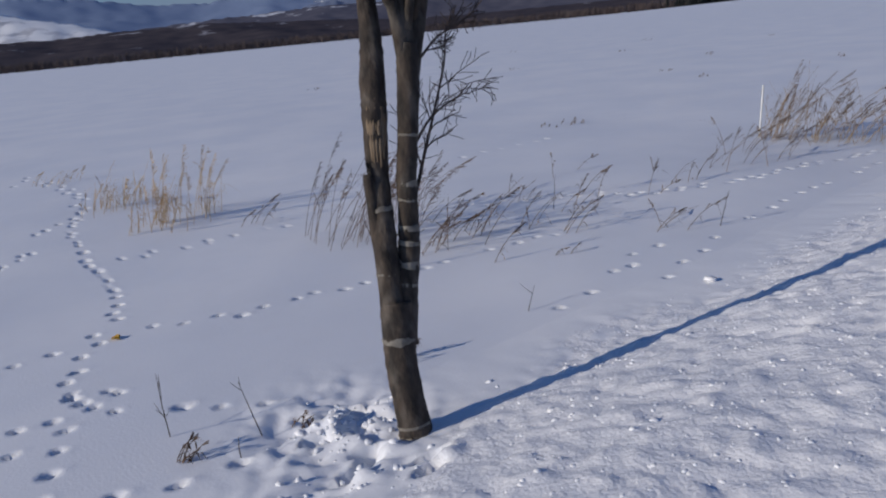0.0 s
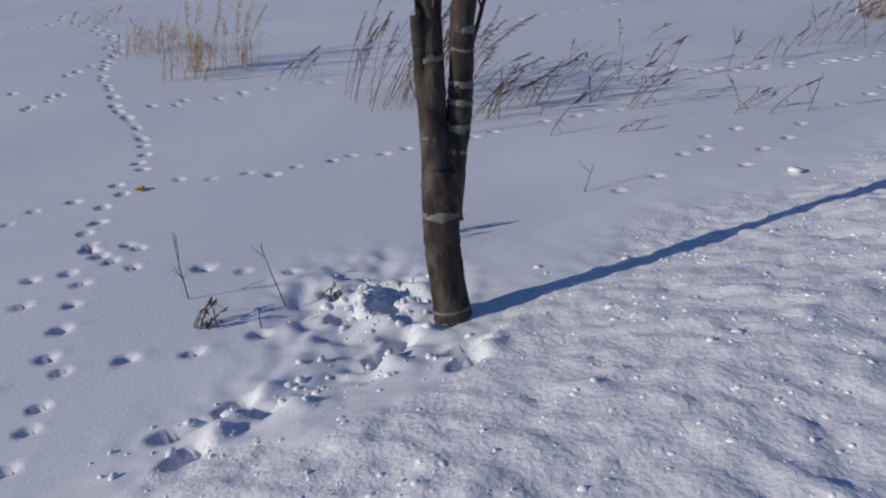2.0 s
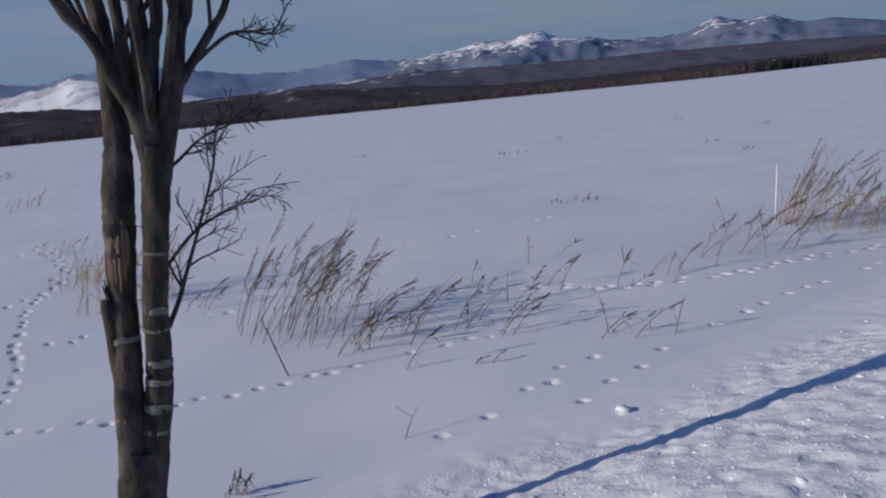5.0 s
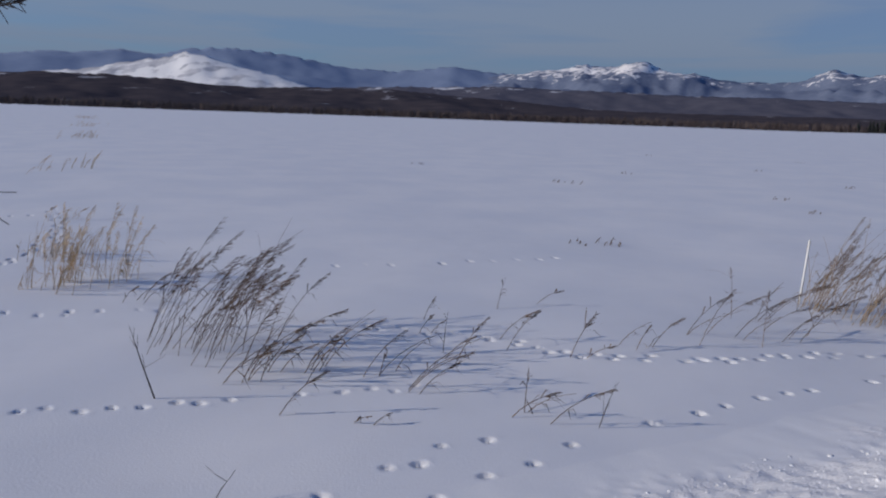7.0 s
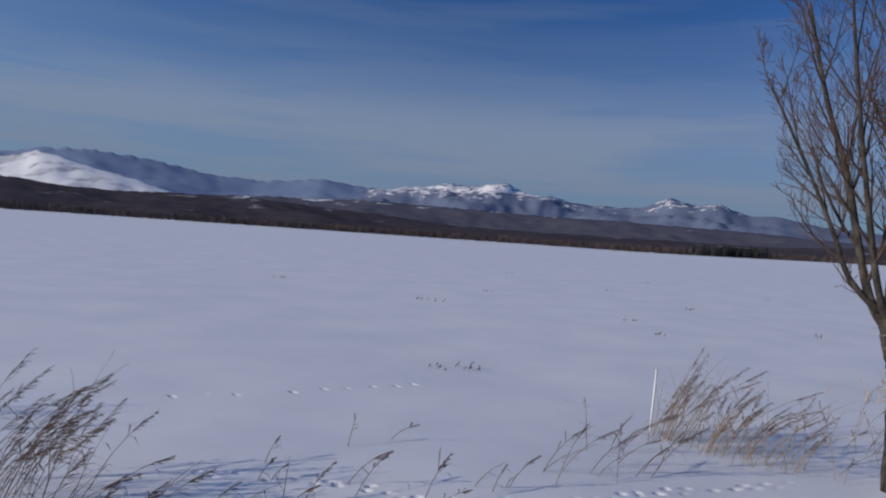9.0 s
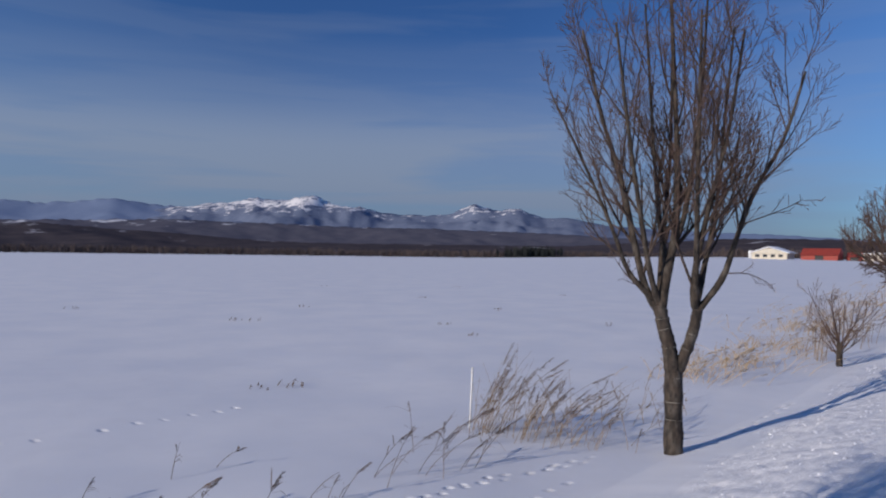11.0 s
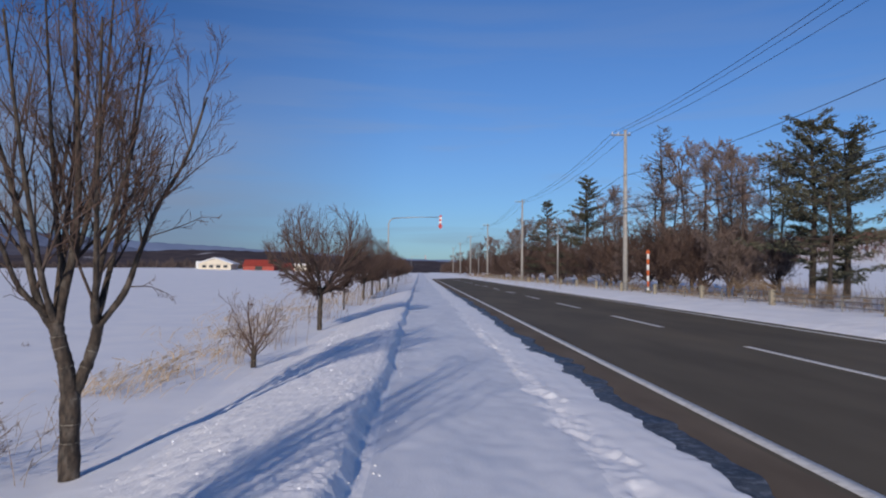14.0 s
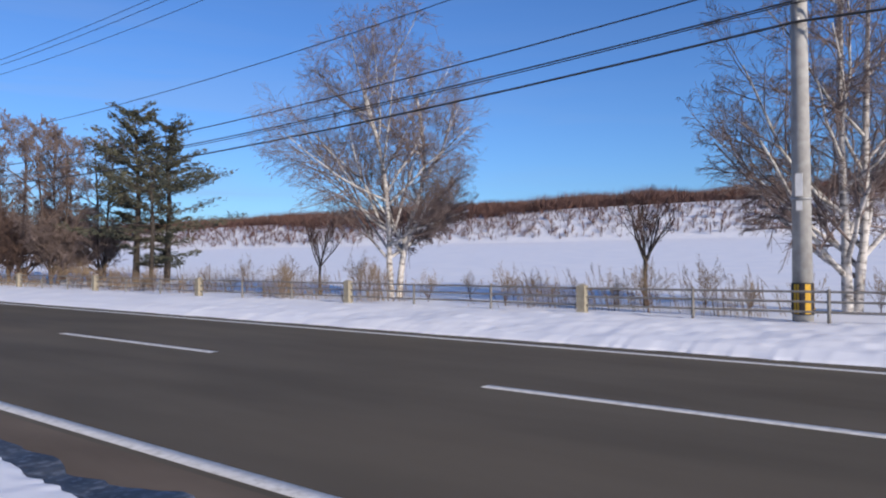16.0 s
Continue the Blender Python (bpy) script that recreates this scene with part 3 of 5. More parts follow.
def ridge(name, prof, r0, r1, depth_back, material, label, rough, seed, base=-6.0, z0=1.43, lumpy=0.09, swing=0.0):
    """A hill range along a skyline of (bearing left of the road, elevation in degrees)."""
    azs = np.linspace(prof[0][0], prof[-1][0], int(abs(prof[-1][0] - prof[0][0]) * 7) + 2)
    els = np.interp(azs, [p[0] for p in prof], [p[1] for p in prof])
    els = np.convolve(np.pad(els, 3, mode="edge"), [0.08, 0.14, 0.18, 0.2, 0.18, 0.14, 0.08], "valid")
    steps = 26
    jj = np.arange(steps + 4)
    t = np.minimum(jj / (steps - 1), 1.0)
    r = np.where(jj < steps, r0 + (r1 - r0) * jj / (steps - 1), r1 + depth_back * (jj - steps + 1) / 4)
    sp = np.where(jj < steps, t ** 1.2, 1 - 0.25 * (jj - steps + 1))
    w = np.where(jj < steps, np.sin(t * np.pi * 0.9), 0.3)
    A = np.radians(azs)[:, None]
    # the crest may swing away from the eye along its length
    grow_r = 1 + swing * (azs[:, None] - azs.mean()) / r1
    r = r[None] * grow_r
    X, Y = -np.sin(A) * r, np.cos(A) * r
    nz = vnoise(X / rough, Y / rough, seed) + 0.55 * vnoise(X / rough * 2.3, Y / rough * 2.3, seed + 1) + 0.38 * vnoise(X / rough * 5.1, Y / rough * 5.1, seed + 2)
    top = z0 + r1 * grow_r * np.tan(np.radians(els))[:, None]
    Z = base + (top - base) * np.maximum(0, sp[None] + lumpy * w[None] * nz + np.where(t > 0.97, 0.02, 0.0)[None] * vnoise(A * 160, A * 0, seed + 3))
    V = np.stack([X, Y, Z], -1).reshape(-1, 3).tolist()
    F = []
    n = steps + 4
    for i in range(len(azs) - 1):
        for j in range(n - 1):
            a0 = i * n + j
            F.append((a0, a0 + 1, a0 + n + 1, a0 + n) if azs[1] > azs[0] else (a0, a0 + n, a0 + n + 1, a0 + 1))
    m = bpy.data.meshes.new(name)
    m.from_pydata(V, [], F)
    m.polygons.foreach_set("use_smooth", [True] * len(m.polygons))
    m.materials.append(material)
    return tagged(new(name, m), label, "mountain", kind="structure")


# both mountain ranges get their haze from paler blue material colours, not a volume
ridge("backdrop_mountains", [(-45, 0.5), (-20, 0.7), (0, 1.0), (5, 1.2), (12, 1.6), (16.5, 1.86), (21, 2.06), (25.5, 2.4), (29.4, 2.6), (35, 2.8), (45, 2.7), (55, 3.0), (60.4, 3.45), (62.9, 3.55), (65.5, 3.93), (67.5, 3.7), (70.4, 3.35), (73.5, 3.44), (76.9, 4.0), (80.7, 4.35), (82.7, 4.51), (85.5, 4.2), (87.5, 3.75), (90.1, 3.93), (92.6, 3.6), (95.4, 3.48), (97.4, 3.15), (110, 3.0), (130, 2.0)], 2600, 4600, 250, HAZEHILL, "smooth mountain range with haze painted in as pale blue", 420, 51, lumpy=0.06)
ridge("backdrop_snowy_peaks", [(20, 1.2), (24.3, 2.13), (27.3, 2.48), (30.4, 3.0), (32.6, 3.13), (34.6, 3.8), (36.2, 3.56), (38.0, 4.14), (40.8, 3.2), (42.6, 3.27), (45.5, 3.3), (48.0, 3.85), (49.2, 4.0), (50.9, 4.54), (51.9, 4.45), (52.9, 4.2), (55.4, 4.33), (57.5, 3.9), (60.4, 3.5), (63, 3.0), (67, 2.0)], 2300, 4000, 250, MOUNTAIN, "mountains painted haze-blue with sunlit snow on the summits", 230, 55, lumpy=0.12, swing=24)
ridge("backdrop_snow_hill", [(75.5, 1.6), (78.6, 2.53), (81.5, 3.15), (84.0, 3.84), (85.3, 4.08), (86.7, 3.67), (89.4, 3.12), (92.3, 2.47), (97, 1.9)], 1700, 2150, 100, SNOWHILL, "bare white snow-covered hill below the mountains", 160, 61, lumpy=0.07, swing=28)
ridge("backdrop_foothills", [(18, 0.7), (26, 1.5), (34, 1.9), (41, 2.1), (48, 2.15), (55, 2.3), (62, 2.45), (69, 2.3), (75, 2.0), (79, 1.5)], 1500, 2050, 100, FOOTHILL, "mauve wooded foothills with snowy clearings", 200, 65)
ridge("backdrop_woods", [(-45, 0.45), (-12, 0.6), (2, 0.9), (11.6, 1.5), (18, 1.5), (26, 1.1), (30, 0.85), (37, 0.85), (44.2, 0.84), (52.3, 0.9), (56.6, 1.08), (61, 1.38), (65.5, 1.67), (69.9, 1.95), (74.3, 1.95), (77.5, 1.9), (80, 1.72), (84, 1.8), (86.8, 2.06), (90.5, 2.19), (94.8, 2.21), (97.4, 1.94), (110, 1.8), (125, 1.2)], 820, 1500, 80, LOWHILL, "dark bare wooded low hills beyond the field", 120, 71)


def scrub(name, spots, material, label, rng, kind="stuff", spikes=9, category="woods", thin=0.03):
    """Far bare trees: for each (x, y, z, height, width) a trunk and a fan of thin upright twigs."""
    b = Buf()
    for x, y, z, h, w in spots:
        for k in range(spikes):
            t = rng.uniform(0, 6.28)
            s = rng.uniform(0.1, 1.0) * w * 0.5
            x1, y1 = x + math.cos(t) * s, y + math.sin(t) * s
            hh = h * rng.uniform(0.65, 1.0) * (1 - 0.35 * (s / w))
            bw = h * thin * rng.uniform(0.6, 1.4)
            a0 = rng.uniform(0, 3.14)
            ca, sa = math.cos(a0) * bw, math.sin(a0) * bw
            mx, my = x + (x1 - x) * 0.6, y + (y1 - y) * 0.6
            b.poly([(x - ca * 0.4, y - sa * 0.4, z - 0.2), (x + ca * 0.4, y + sa * 0.4, z - 0.2), (mx + ca, my + sa, z + hh * 0.55), (x1, y1, z + hh), (mx - ca, my - sa, z + hh * 0.5)])
    return tagged(new(name, b.mesh(name, material, False)), label, category, kind=kind)


rg = random.Random(11)
spots = []
for k in range(4200):
    az = rg.uniform(-9, 118)
    d = az_dir(az) * rg.uniform(590, 760)
    if abs(d.x - 5) < 16:
        continue
    spots.append((d.x, d.y, zg(d.x, d.y), rg.uniform(5, 9.5) * (1.35 if az < 22 else 1.0), rg.uniform(4, 8)))
scrub("far_woods", spots, FORESTFAR, "belt of bare dark brown trees edging the field", rg)
spots = []
for k in range(150):
    az = rg.gauss(33.5, 1.1)
    d = az_dir(az) * rg.uniform(560, 600)
    spots.append((d.x, d.y, -0.3, rg.uniform(9, 13), rg.uniform(4, 6)))
scrub("far_conifers", spots, FORESTDARK, "dark clump of conifers at the field edge", rg, spikes=9)
# wooded brow and brush on the slope across the road
spots = []
for k in range(12000):
    y = rg.uniform(-60, 330)
    x = rg.uniform(121, 150) + 4 * math.sin(y / 23)
    spots.append((x, y, zg(x, y) - 0.2, (1.8 + 2.3 * rg.random()) * (1 + 0.1 * math.sin(y * 0.13) + 0.12 * math.sin(y * 0.37 + 1)), rg.uniform(3.5, 7.0)))
scrub("brow_woods", spots, BRUSH, "reddish brown bare brush on the hill brow", rg, spikes=18, thin=0.008)
spots = []
for k in range(5200):
    y = rg.uniform(-50, 300)
    x = 111 + 11 * rg.random() ** 0.8
    spots.append((x, y, zg(x, y), rg.uniform(0.7, 1.9), rg.uniform(1, 2.2)))
scrub("slope_brush", spots, BRUSH, "sparse brown brush on the snowy slope", rg, spikes=7, thin=0.022)


# ---- trees ----
def spray(d, ang, rng):
    """d turned by ang degrees about a random axis across it."""
    ax = d.cross(Vector((rng.gauss(0, 1), rng.gauss(0, 1), rng.gauss(0, 1)))).normalized()
    return (Matrix.Rotation(radians(ang), 3, ax) @ d).normalized()


def in_crown(p, crown):
    """True inside a dome (x, y, height of the widest ring, its radius, rise of the dome, foot height, foot radius)."""
    cx, cy, cz, R, rise, z0, r0 = crown
    if p.z > cz:
        w = R * math.sqrt(max(0.0, 1 - ((p.z - cz) / rise) ** 2))
    else:
        w = r0 + (R - r0) * max(0.0, (p.z - z0) / (cz - z0)) ** 0.7
    return math.hypot(p.x - cx, p.y - cy) < w * (0.92 + 0.16 * noise.noise(p * 2.1))


def grow(bufs, p, d, length, r, level, rng, P):
    n = P["segs"][level]
    pts, rad, dirs = [p.copy()], [r], [d]
    for i in range(n):
        d = (d + Vector((rng.gauss(0, 1), rng.gauss(0, 1), rng.gauss(0, 1))) * P["wig"] + Vector((0, 0, 1)) * P["up"][level]).normalized()
        p = p + d * (length / n)
        if i and "crown" in P and not in_crown(p, P["crown"]):
            break
        pts.append(p.copy())
        rad.append(max(P["rmin"], r * (1 - (1 - P["taper"]) * (i + 1) / n)))
        dirs.append(d)
    bufs[P["part"][level]].tube(pts, rad, P["sides"][level], False)
    branch_from(bufs, pts, rad, dirs, length, level, rng, P)


def branch_from(bufs, pts, rad, dirs, length, level, rng, P, start=None):
    if level + 1 >= len(P["segs"]):
        return
    n = len(pts) - 1
    f0 = P["from"][level] if start is None else start
    for k in range(P["kids"][level]):
        f = f0 + (1 - f0) * (k + rng.random()) / P["kids"][level]
        i = min(n - 1, int(f * n))
        t = f * n - i
        q = pts[i].lerp(pts[i + 1], t)
        rr = rad[i] + (rad[i + 1] - rad[i]) * t
        dd = spray(dirs[min(i + 1, n)], rng.uniform(*P["angle"][level]), rng)
        grow(bufs, q, dd, length * P["ratio"][level] * rng.uniform(0.65, 1.15) * (1.15 - 0.55 * f), rr * P["rr"][level], level + 1, rng, P)


def limb(bufs, key, pts, r0, r1, sides, length, level, rng, P, start, fine=3, gnarl=0.0):
    """A limb along hand-set points, smoothed, with its branches."""
    pts = [Vector(p) for p in pts]
    sm = []
    for i in range(len(pts) - 1):
        a0, b0, c0, d0 = pts[max(i - 1, 0)], pts[i], pts[i + 1], pts[min(i + 2, len(pts) - 1)]
        for k in range(fine):
            t = k / fine
            sm.append(0.5 * ((2 * b0) + (c0 - a0) * t + (2 * a0 - 5 * b0 + 4 * c0 - d0) * t * t + (3 * b0 - a0 - 3 * c0 + d0) * t ** 3))
    sm.append(pts[-1])
    n = len(sm)
    if isinstance(r0, (list, tuple)):
        rad = [float(np.interp(i / (n - 1), np.linspace(0, 1, len(r0)), r0)) * (1 + 0.025 * rng.gauss(0, 1)) for i in range(n)]
    else:
        rad = [(r0 + (r1 - r0) * i / (n - 1)) * (1 + 0.05 * rng.gauss(0, 1)) for i in range(n)]
    first = len(bufs[key].v)
    bufs[key].tube(sm, rad, sides, True)
    if gnarl:
        for k in range(n):
            for q in range(sides):
                v = bufs[key].v[first + k * sides + q]
                w = noise.noise(v * 9.0) * 0.6 + noise.noise(Vector((v.x * 34, v.y * 34, v.z * 12))) * 0.4
                v += (v - sm[k]) * gnarl * w
    dirs = [(sm[min(i + 1, n - 1)] - sm[max(i - 1, 0)]).normalized() for i in range(n)]
    if P:
        branch_from(bufs, sm, rad, dirs, length, level, rng, P, start)
    return sm, rad


MAPLE = dict(segs=[6, 6, 5, 4, 3], kids=[7, 7, 7, 5], angle=[(18, 40), (20, 45), (25, 55), (25, 60)], ratio=[0.62, 0.55, 0.5, 0.55], rr=[0.6, 0.6, 0.62, 0.7], up=[0.1, 0.11, 0.12, 0.10, 0.08], wig=0.06, taper=0.35, rmin=0.0026, sides=[8, 6, 5, 4, 3], part=["limbs", "limbs", "branches", "twigs", "twigs"])
MAPLE["from"] = [0.3, 0.2, 0.15, 0.15]


def maple_parts(tree, bufs, names):
    for key, name, material, label in names:
        if bufs[key].v:
            part(name, bufs[key], material, tree, label)


def rings(parent, sm, rad, where, rng, label="pale ring scar in the bark"):
    """Pale ragged bands round the stem."""
    for f, w in where:
        w *= 0.65
        i = min(len(sm) - 2, int(f * (len(sm) - 1)))
        t = f * (len(sm) - 1) - i
        c = sm[i].lerp(sm[i + 1], t)
        ax = (sm[i + 1] - sm[i]).normalized()
        r = (rad[i] + (rad[i + 1] - rad[i]) * t) * 1.045 + 0.0015
        b = Buf()
        b.tube([c - ax * w * 0.5, c - ax * w * 0.15, c + ax * w * 0.2, c + ax * w * 0.5], [r * 0.985, r, r, r * 0.985], 12, False)
        for v in b.v:
            v += ax * rng.uniform(-0.4, 0.4) * w + (v - c) * rng.uniform(-0.055, 0.0)
        part("bark_ring", b, BARKPALE, parent, label)


def roadside_maple_near():
    rng = random.Random(21)
    o = Vector((-2.27, -1.045, zg(-2.27, -1.045)))
    tree = thing("maple_tree", (o.x, o.y + 0.02, o.z), "bare maple with twin scarred stems standing in trampled snow", "tree", "roadside maples")
    b = {k: Buf() for k in ("trunk", "limbs", "branches", "twigs", "wood")}
    W = lambda pts: [Vector(p) - o - Vector((0, 0.02, 0)) for p in pts]
    P = dict(MAPLE)
    P.update(kids=[6, 6, 6, 4], angle=[(18, 40), (18, 42), (20, 45), (22, 50)], rr=[0.6, 0.5, 0.55, 0.65], rmin=0.002)
    P["crown"] = (-0.05, 0.25, 3.4, 1.75, 3.2, 1.5, 0.45)
    tall = lambda pts: [(x, y, z if z < 1.7 else 1.7 + 1.35 * (z - 1.7)) for x, y, z in pts]
    sm0, rd0 = limb(b, "trunk", W([(-2.262, -1.055, -0.38), (-2.27, -1.045, -0.25), (-2.307, -1.043, -0.04), (-2.343, -1.026, 0.118), (-2.37, -1.0, 0.27)]), [0.078, 0.067, 0.062, 0.062, 0.058], 0, 22, 1, 0, rng, None, 0, 9, 0.12)
    smL, rdL = limb(b, "trunk", W([(-2.35, -1.025, 0.1), (-2.385, -1.012, 0.28), (-2.425, -0.985, 0.5), (-2.455, -0.965, 0.62), (-2.48, -0.945, 0.79), (-2.497, -0.924, 0.96), (-2.512, -0.907, 1.07), (-2.53, -0.882, 1.2), (-2.547, -0.868, 1.3), (-2.562, -0.86, 1.43), (-2.581, -0.855, 1.56), (-2.6, -0.86, 1.7)]), [0.05, 0.049, 0.045, 0.042, 0.042, 0.05, 0.05, 0.042, 0.038, 0.034, 0.03, 0.028], 0, 22, 1, 0, rng, None, 0, 7, 0.15)
    smR, rdR = limb(b, "trunk", W([(-2.345, -0.995, 0.1), (-2.38, -0.945, 0.3), (-2.39, -0.905, 0.45), (-2.398, -0.887, 0.54), (-2.406, -0.87, 0.71), (-2.41, -0.845, 0.85), (-2.415, -0.82, 0.99), (-2.425, -0.796, 1.12), (-2.43, -0.785, 1.22)]), [0.05, 0.047, 0.044, 0.041, 0.039, 0.039, 0.042, 0.046, 0.036], 0, 22, 1, 0, rng, None, 0, 7, 0.13)
    for pts, r0, L, st in (
            ([(-2.6, -0.86, 1.68), (-2.62, -0.87, 1.95), (-2.66, -0.9, 2.5), (-2.72, -0.95, 3.3), (-2.75, -0.98, 4.1)], 0.028, 2.2, 0.15),
            ([(-2.43, -0.8, 1.09), (-2.434, -0.811, 1.232), (-2.438, -0.822, 1.337), (-2.442, -0.862, 1.424), (-2.446, -0.906, 1.558), (-2.45, -0.981, 1.67), (-2.47, -1.13, 2.0), (-2.5, -1.32, 2.6), (-2.52, -1.45, 3.3)], 0.03, 2.0, 0.45),
            ([(-2.43, -0.805, 1.24), (-2.437, -0.829, 1.372), (-2.443, -0.825, 1.524), (-2.45, -0.822, 1.674), (-2.47, -0.84, 2.2), (-2.5, -0.88, 3.0), (-2.5, -0.9, 4.0)], 0.026, 2.2, 0.3),
            ([(-2.43, -0.79, 1.27), (-2.437, -0.79, 1.422), (-2.443, -0.778, 1.574), (-2.45, -0.768, 1.7), (-2.36, -0.74, 2.3), (-2.25, -0.72, 3.2), (-2.2, -0.72, 4.1)], 0.024, 2.3, 0.3),
            ([(-2.43, -0.785, 1.2), (-2.437, -0.76, 1.404), (-2.443, -0.731, 1.541), (-2.45, -0.698, 1.677), (-2.5, -0.62, 2.2), (-2.58, -0.52, 3.0), (-2.62, -0.45, 3.9)], 0.026, 2.2, 0.3),
            ([(-2.428, -0.79, 1.1), (-2.435, -0.731, 1.28), (-2.44, -0.687, 1.419), (-2.445, -0.651, 1.575), (-2.45, -0.609, 1.679), (-2.4, -0.52, 2.1), (-2.35, -0.4, 2.8), (-2.3, -0.3, 3.7)], [0.038, 0.034, 0.031, 0.027, 0.024, 0.018, 0.013, 0.008], 2.2, 0.4),
            ([(-2.435, -0.72, 1.34), (-2.43, -0.688, 1.392), (-2.437, -0.626, 1.47), (-2.443, -0.544, 1.575), (-2.45, -0.474, 1.682), (-2.46, -0.32, 2.0), (-2.44, -0.1, 2.6), (-2.4, 0.1, 3.2)], 0.02, 1.8, 0.4),
            ([(-2.436, -0.755, 1.3), (-2.45, -0.75, 1.489), (-2.48, -0.745, 1.62), (-2.6, -0.72, 2.0), (-2.8, -0.62, 2.7), (-2.95, -0.5, 3.4)], 0.017, 1.8, 0.35),
            ([(-2.43, -0.78, 1.25), (-2.34, -0.79, 1.5), (-2.22, -0.82, 1.8), (-2.0, -0.88, 2.4), (-1.8, -0.95, 3.1)], 0.018, 1.7, 0.35),
            ([(-2.43, -0.75, 1.3), (-2.36, -0.69, 1.55), (-2.22, -0.6, 1.95), (-1.95, -0.45, 2.6), (-1.75, -0.35, 3.2)], 0.018, 1.8, 0.35),
            ([(-2.57, -0.858, 1.5), (-2.68, -0.95, 1.75), (-2.82, -1.05, 2.2), (-2.98, -1.2, 2.9)], 0.017, 1.6, 0.3)):
        b["limb"] = Buf()
        limb(b, "limb", W(tall(pts)), r0, (r0[-1] if isinstance(r0, list) else r0 * 0.35), 9, L, 1, rng, P, st, 4, 0.12)
        part("limb", b["limb"], BARK, tree)
    # slender side shoots
    Q = dict(MAPLE)
    Q.update(kids=[7, 8, 10, 7], angle=[(20, 45), (20, 50), (25, 60), (25, 60)], up=[0.1, 0.09, 0.08, 0.05, 0.03], rmin=0.0016, wig=0.13)
    limb(b, "branches", W([(-2.41, -0.84, 0.64), (-2.428, -0.79, 0.72), (-2.435, -0.758, 0.789), (-2.44, -0.686, 0.948), (-2.445, -0.612, 1.127), (-2.45, -0.587, 1.24)]), 0.0095, 0.003, 6, 0.5, 2, rng, Q, 0.25)
    limb(b, "branches", W([(-2.415, -0.82, 0.83), (-2.437, -0.726, 0.916), (-2.443, -0.648, 0.962), (-2.45, -0.553, 0.995), (-2.46, -0.48, 1.04)]), 0.007, 0.002, 6, 0.4, 2, rng, Q, 0.25)
    limb(b, "branches", W([(-2.43, -0.78, 1.13), (-2.437, -0.713, 1.172), (-2.443, -0.636, 1.23), (-2.45, -0.522, 1.27), (-2.46, -0.45, 1.3)]), 0.007, 0.002, 5, 0.3, 2, rng, Q, 0.3)
    limb(b, "branches", W([(-2.435, -0.68, 1.42), (-2.434, -0.59, 1.49), (-2.438, -0.494, 1.553), (-2.442, -0.419, 1.561), (-2.446, -0.344, 1.555), (-2.45, -0.275, 1.65)]), 0.009, 0.0025, 6, 0.3, 2, rng, Q, 0.4)
    # torn stub and the split that bares the wood
    limb(b, "trunk", W([(-2.43, -1.0, 0.42), (-2.455, -1.0, 0.6), (-2.468, -0.998, 0.76)]), 0.03, 0.022, 12, 1, 0, rng, None, 0, 5, 0.25)
    for k in range(12):
        t = rng.uniform(0, 6.28)
        c = Vector((-2.468 + 0.016 * math.cos(t), -0.998 + 0.016 * math.sin(t), 0.745)) - o
        b["limbs"].tube([c + Vector((0, 0, -0.03)), c + Vector((0, 0, 0.02)), c + Vector((rng.uniform(-0.01, 0.01), rng.uniform(-0.015, 0.005), rng.uniform(0.03, 0.085)))], [0.009, 0.007, 0.001], 4)
    for k in range(26):
        z0 = 0.78 + rng.uniform(0, 0.13)
        t = rng.uniform(-0.85, 0.75)
        pos = lambda z: Vector((-2.48 - 0.1 * (z - 0.79) + 0.043 * math.cos(t - 0.35), -0.965 + 0.14 * (z - 0.79) + 0.045 * math.sin(t - 0.35), z)) - o
        b["wood"].tube([pos(z0), pos(z0 + 0.07), pos(z0 + rng.uniform(0.11, 0.2))], [0.003, 0.0085, 0.002], 5)
    trunk = part("trunk", b["trunk"], BARK, tree, "dark brown bark with pale ring scars")
    maple_parts(tree, b, (("limbs", "limbwork", BARK, ""), ("branches", "branchwork", TWIG, ""), ("twigs", "twigwork", TWIG, "thin dark bare twigs"), ("wood", "torn_wood", WOODBARE, "torn stub and bared pale wood")))
    rings(trunk, sm0, rd0, [(0.76, 0.036), (0.26, 0.02), (0.31, 0.014)], rng)
    rings(trunk, smL, rdL, [(0.272, 0.026), (0.13, 0.012)], rng)
    rings(trunk, smR, rdR, [(0.5, 0.028), (0.455, 0.022), (0.37, 0.036), (0.29, 0.026), (0.2, 0.05), (0.14, 0.02), (0.66, 0.014)], rng)
    return tree


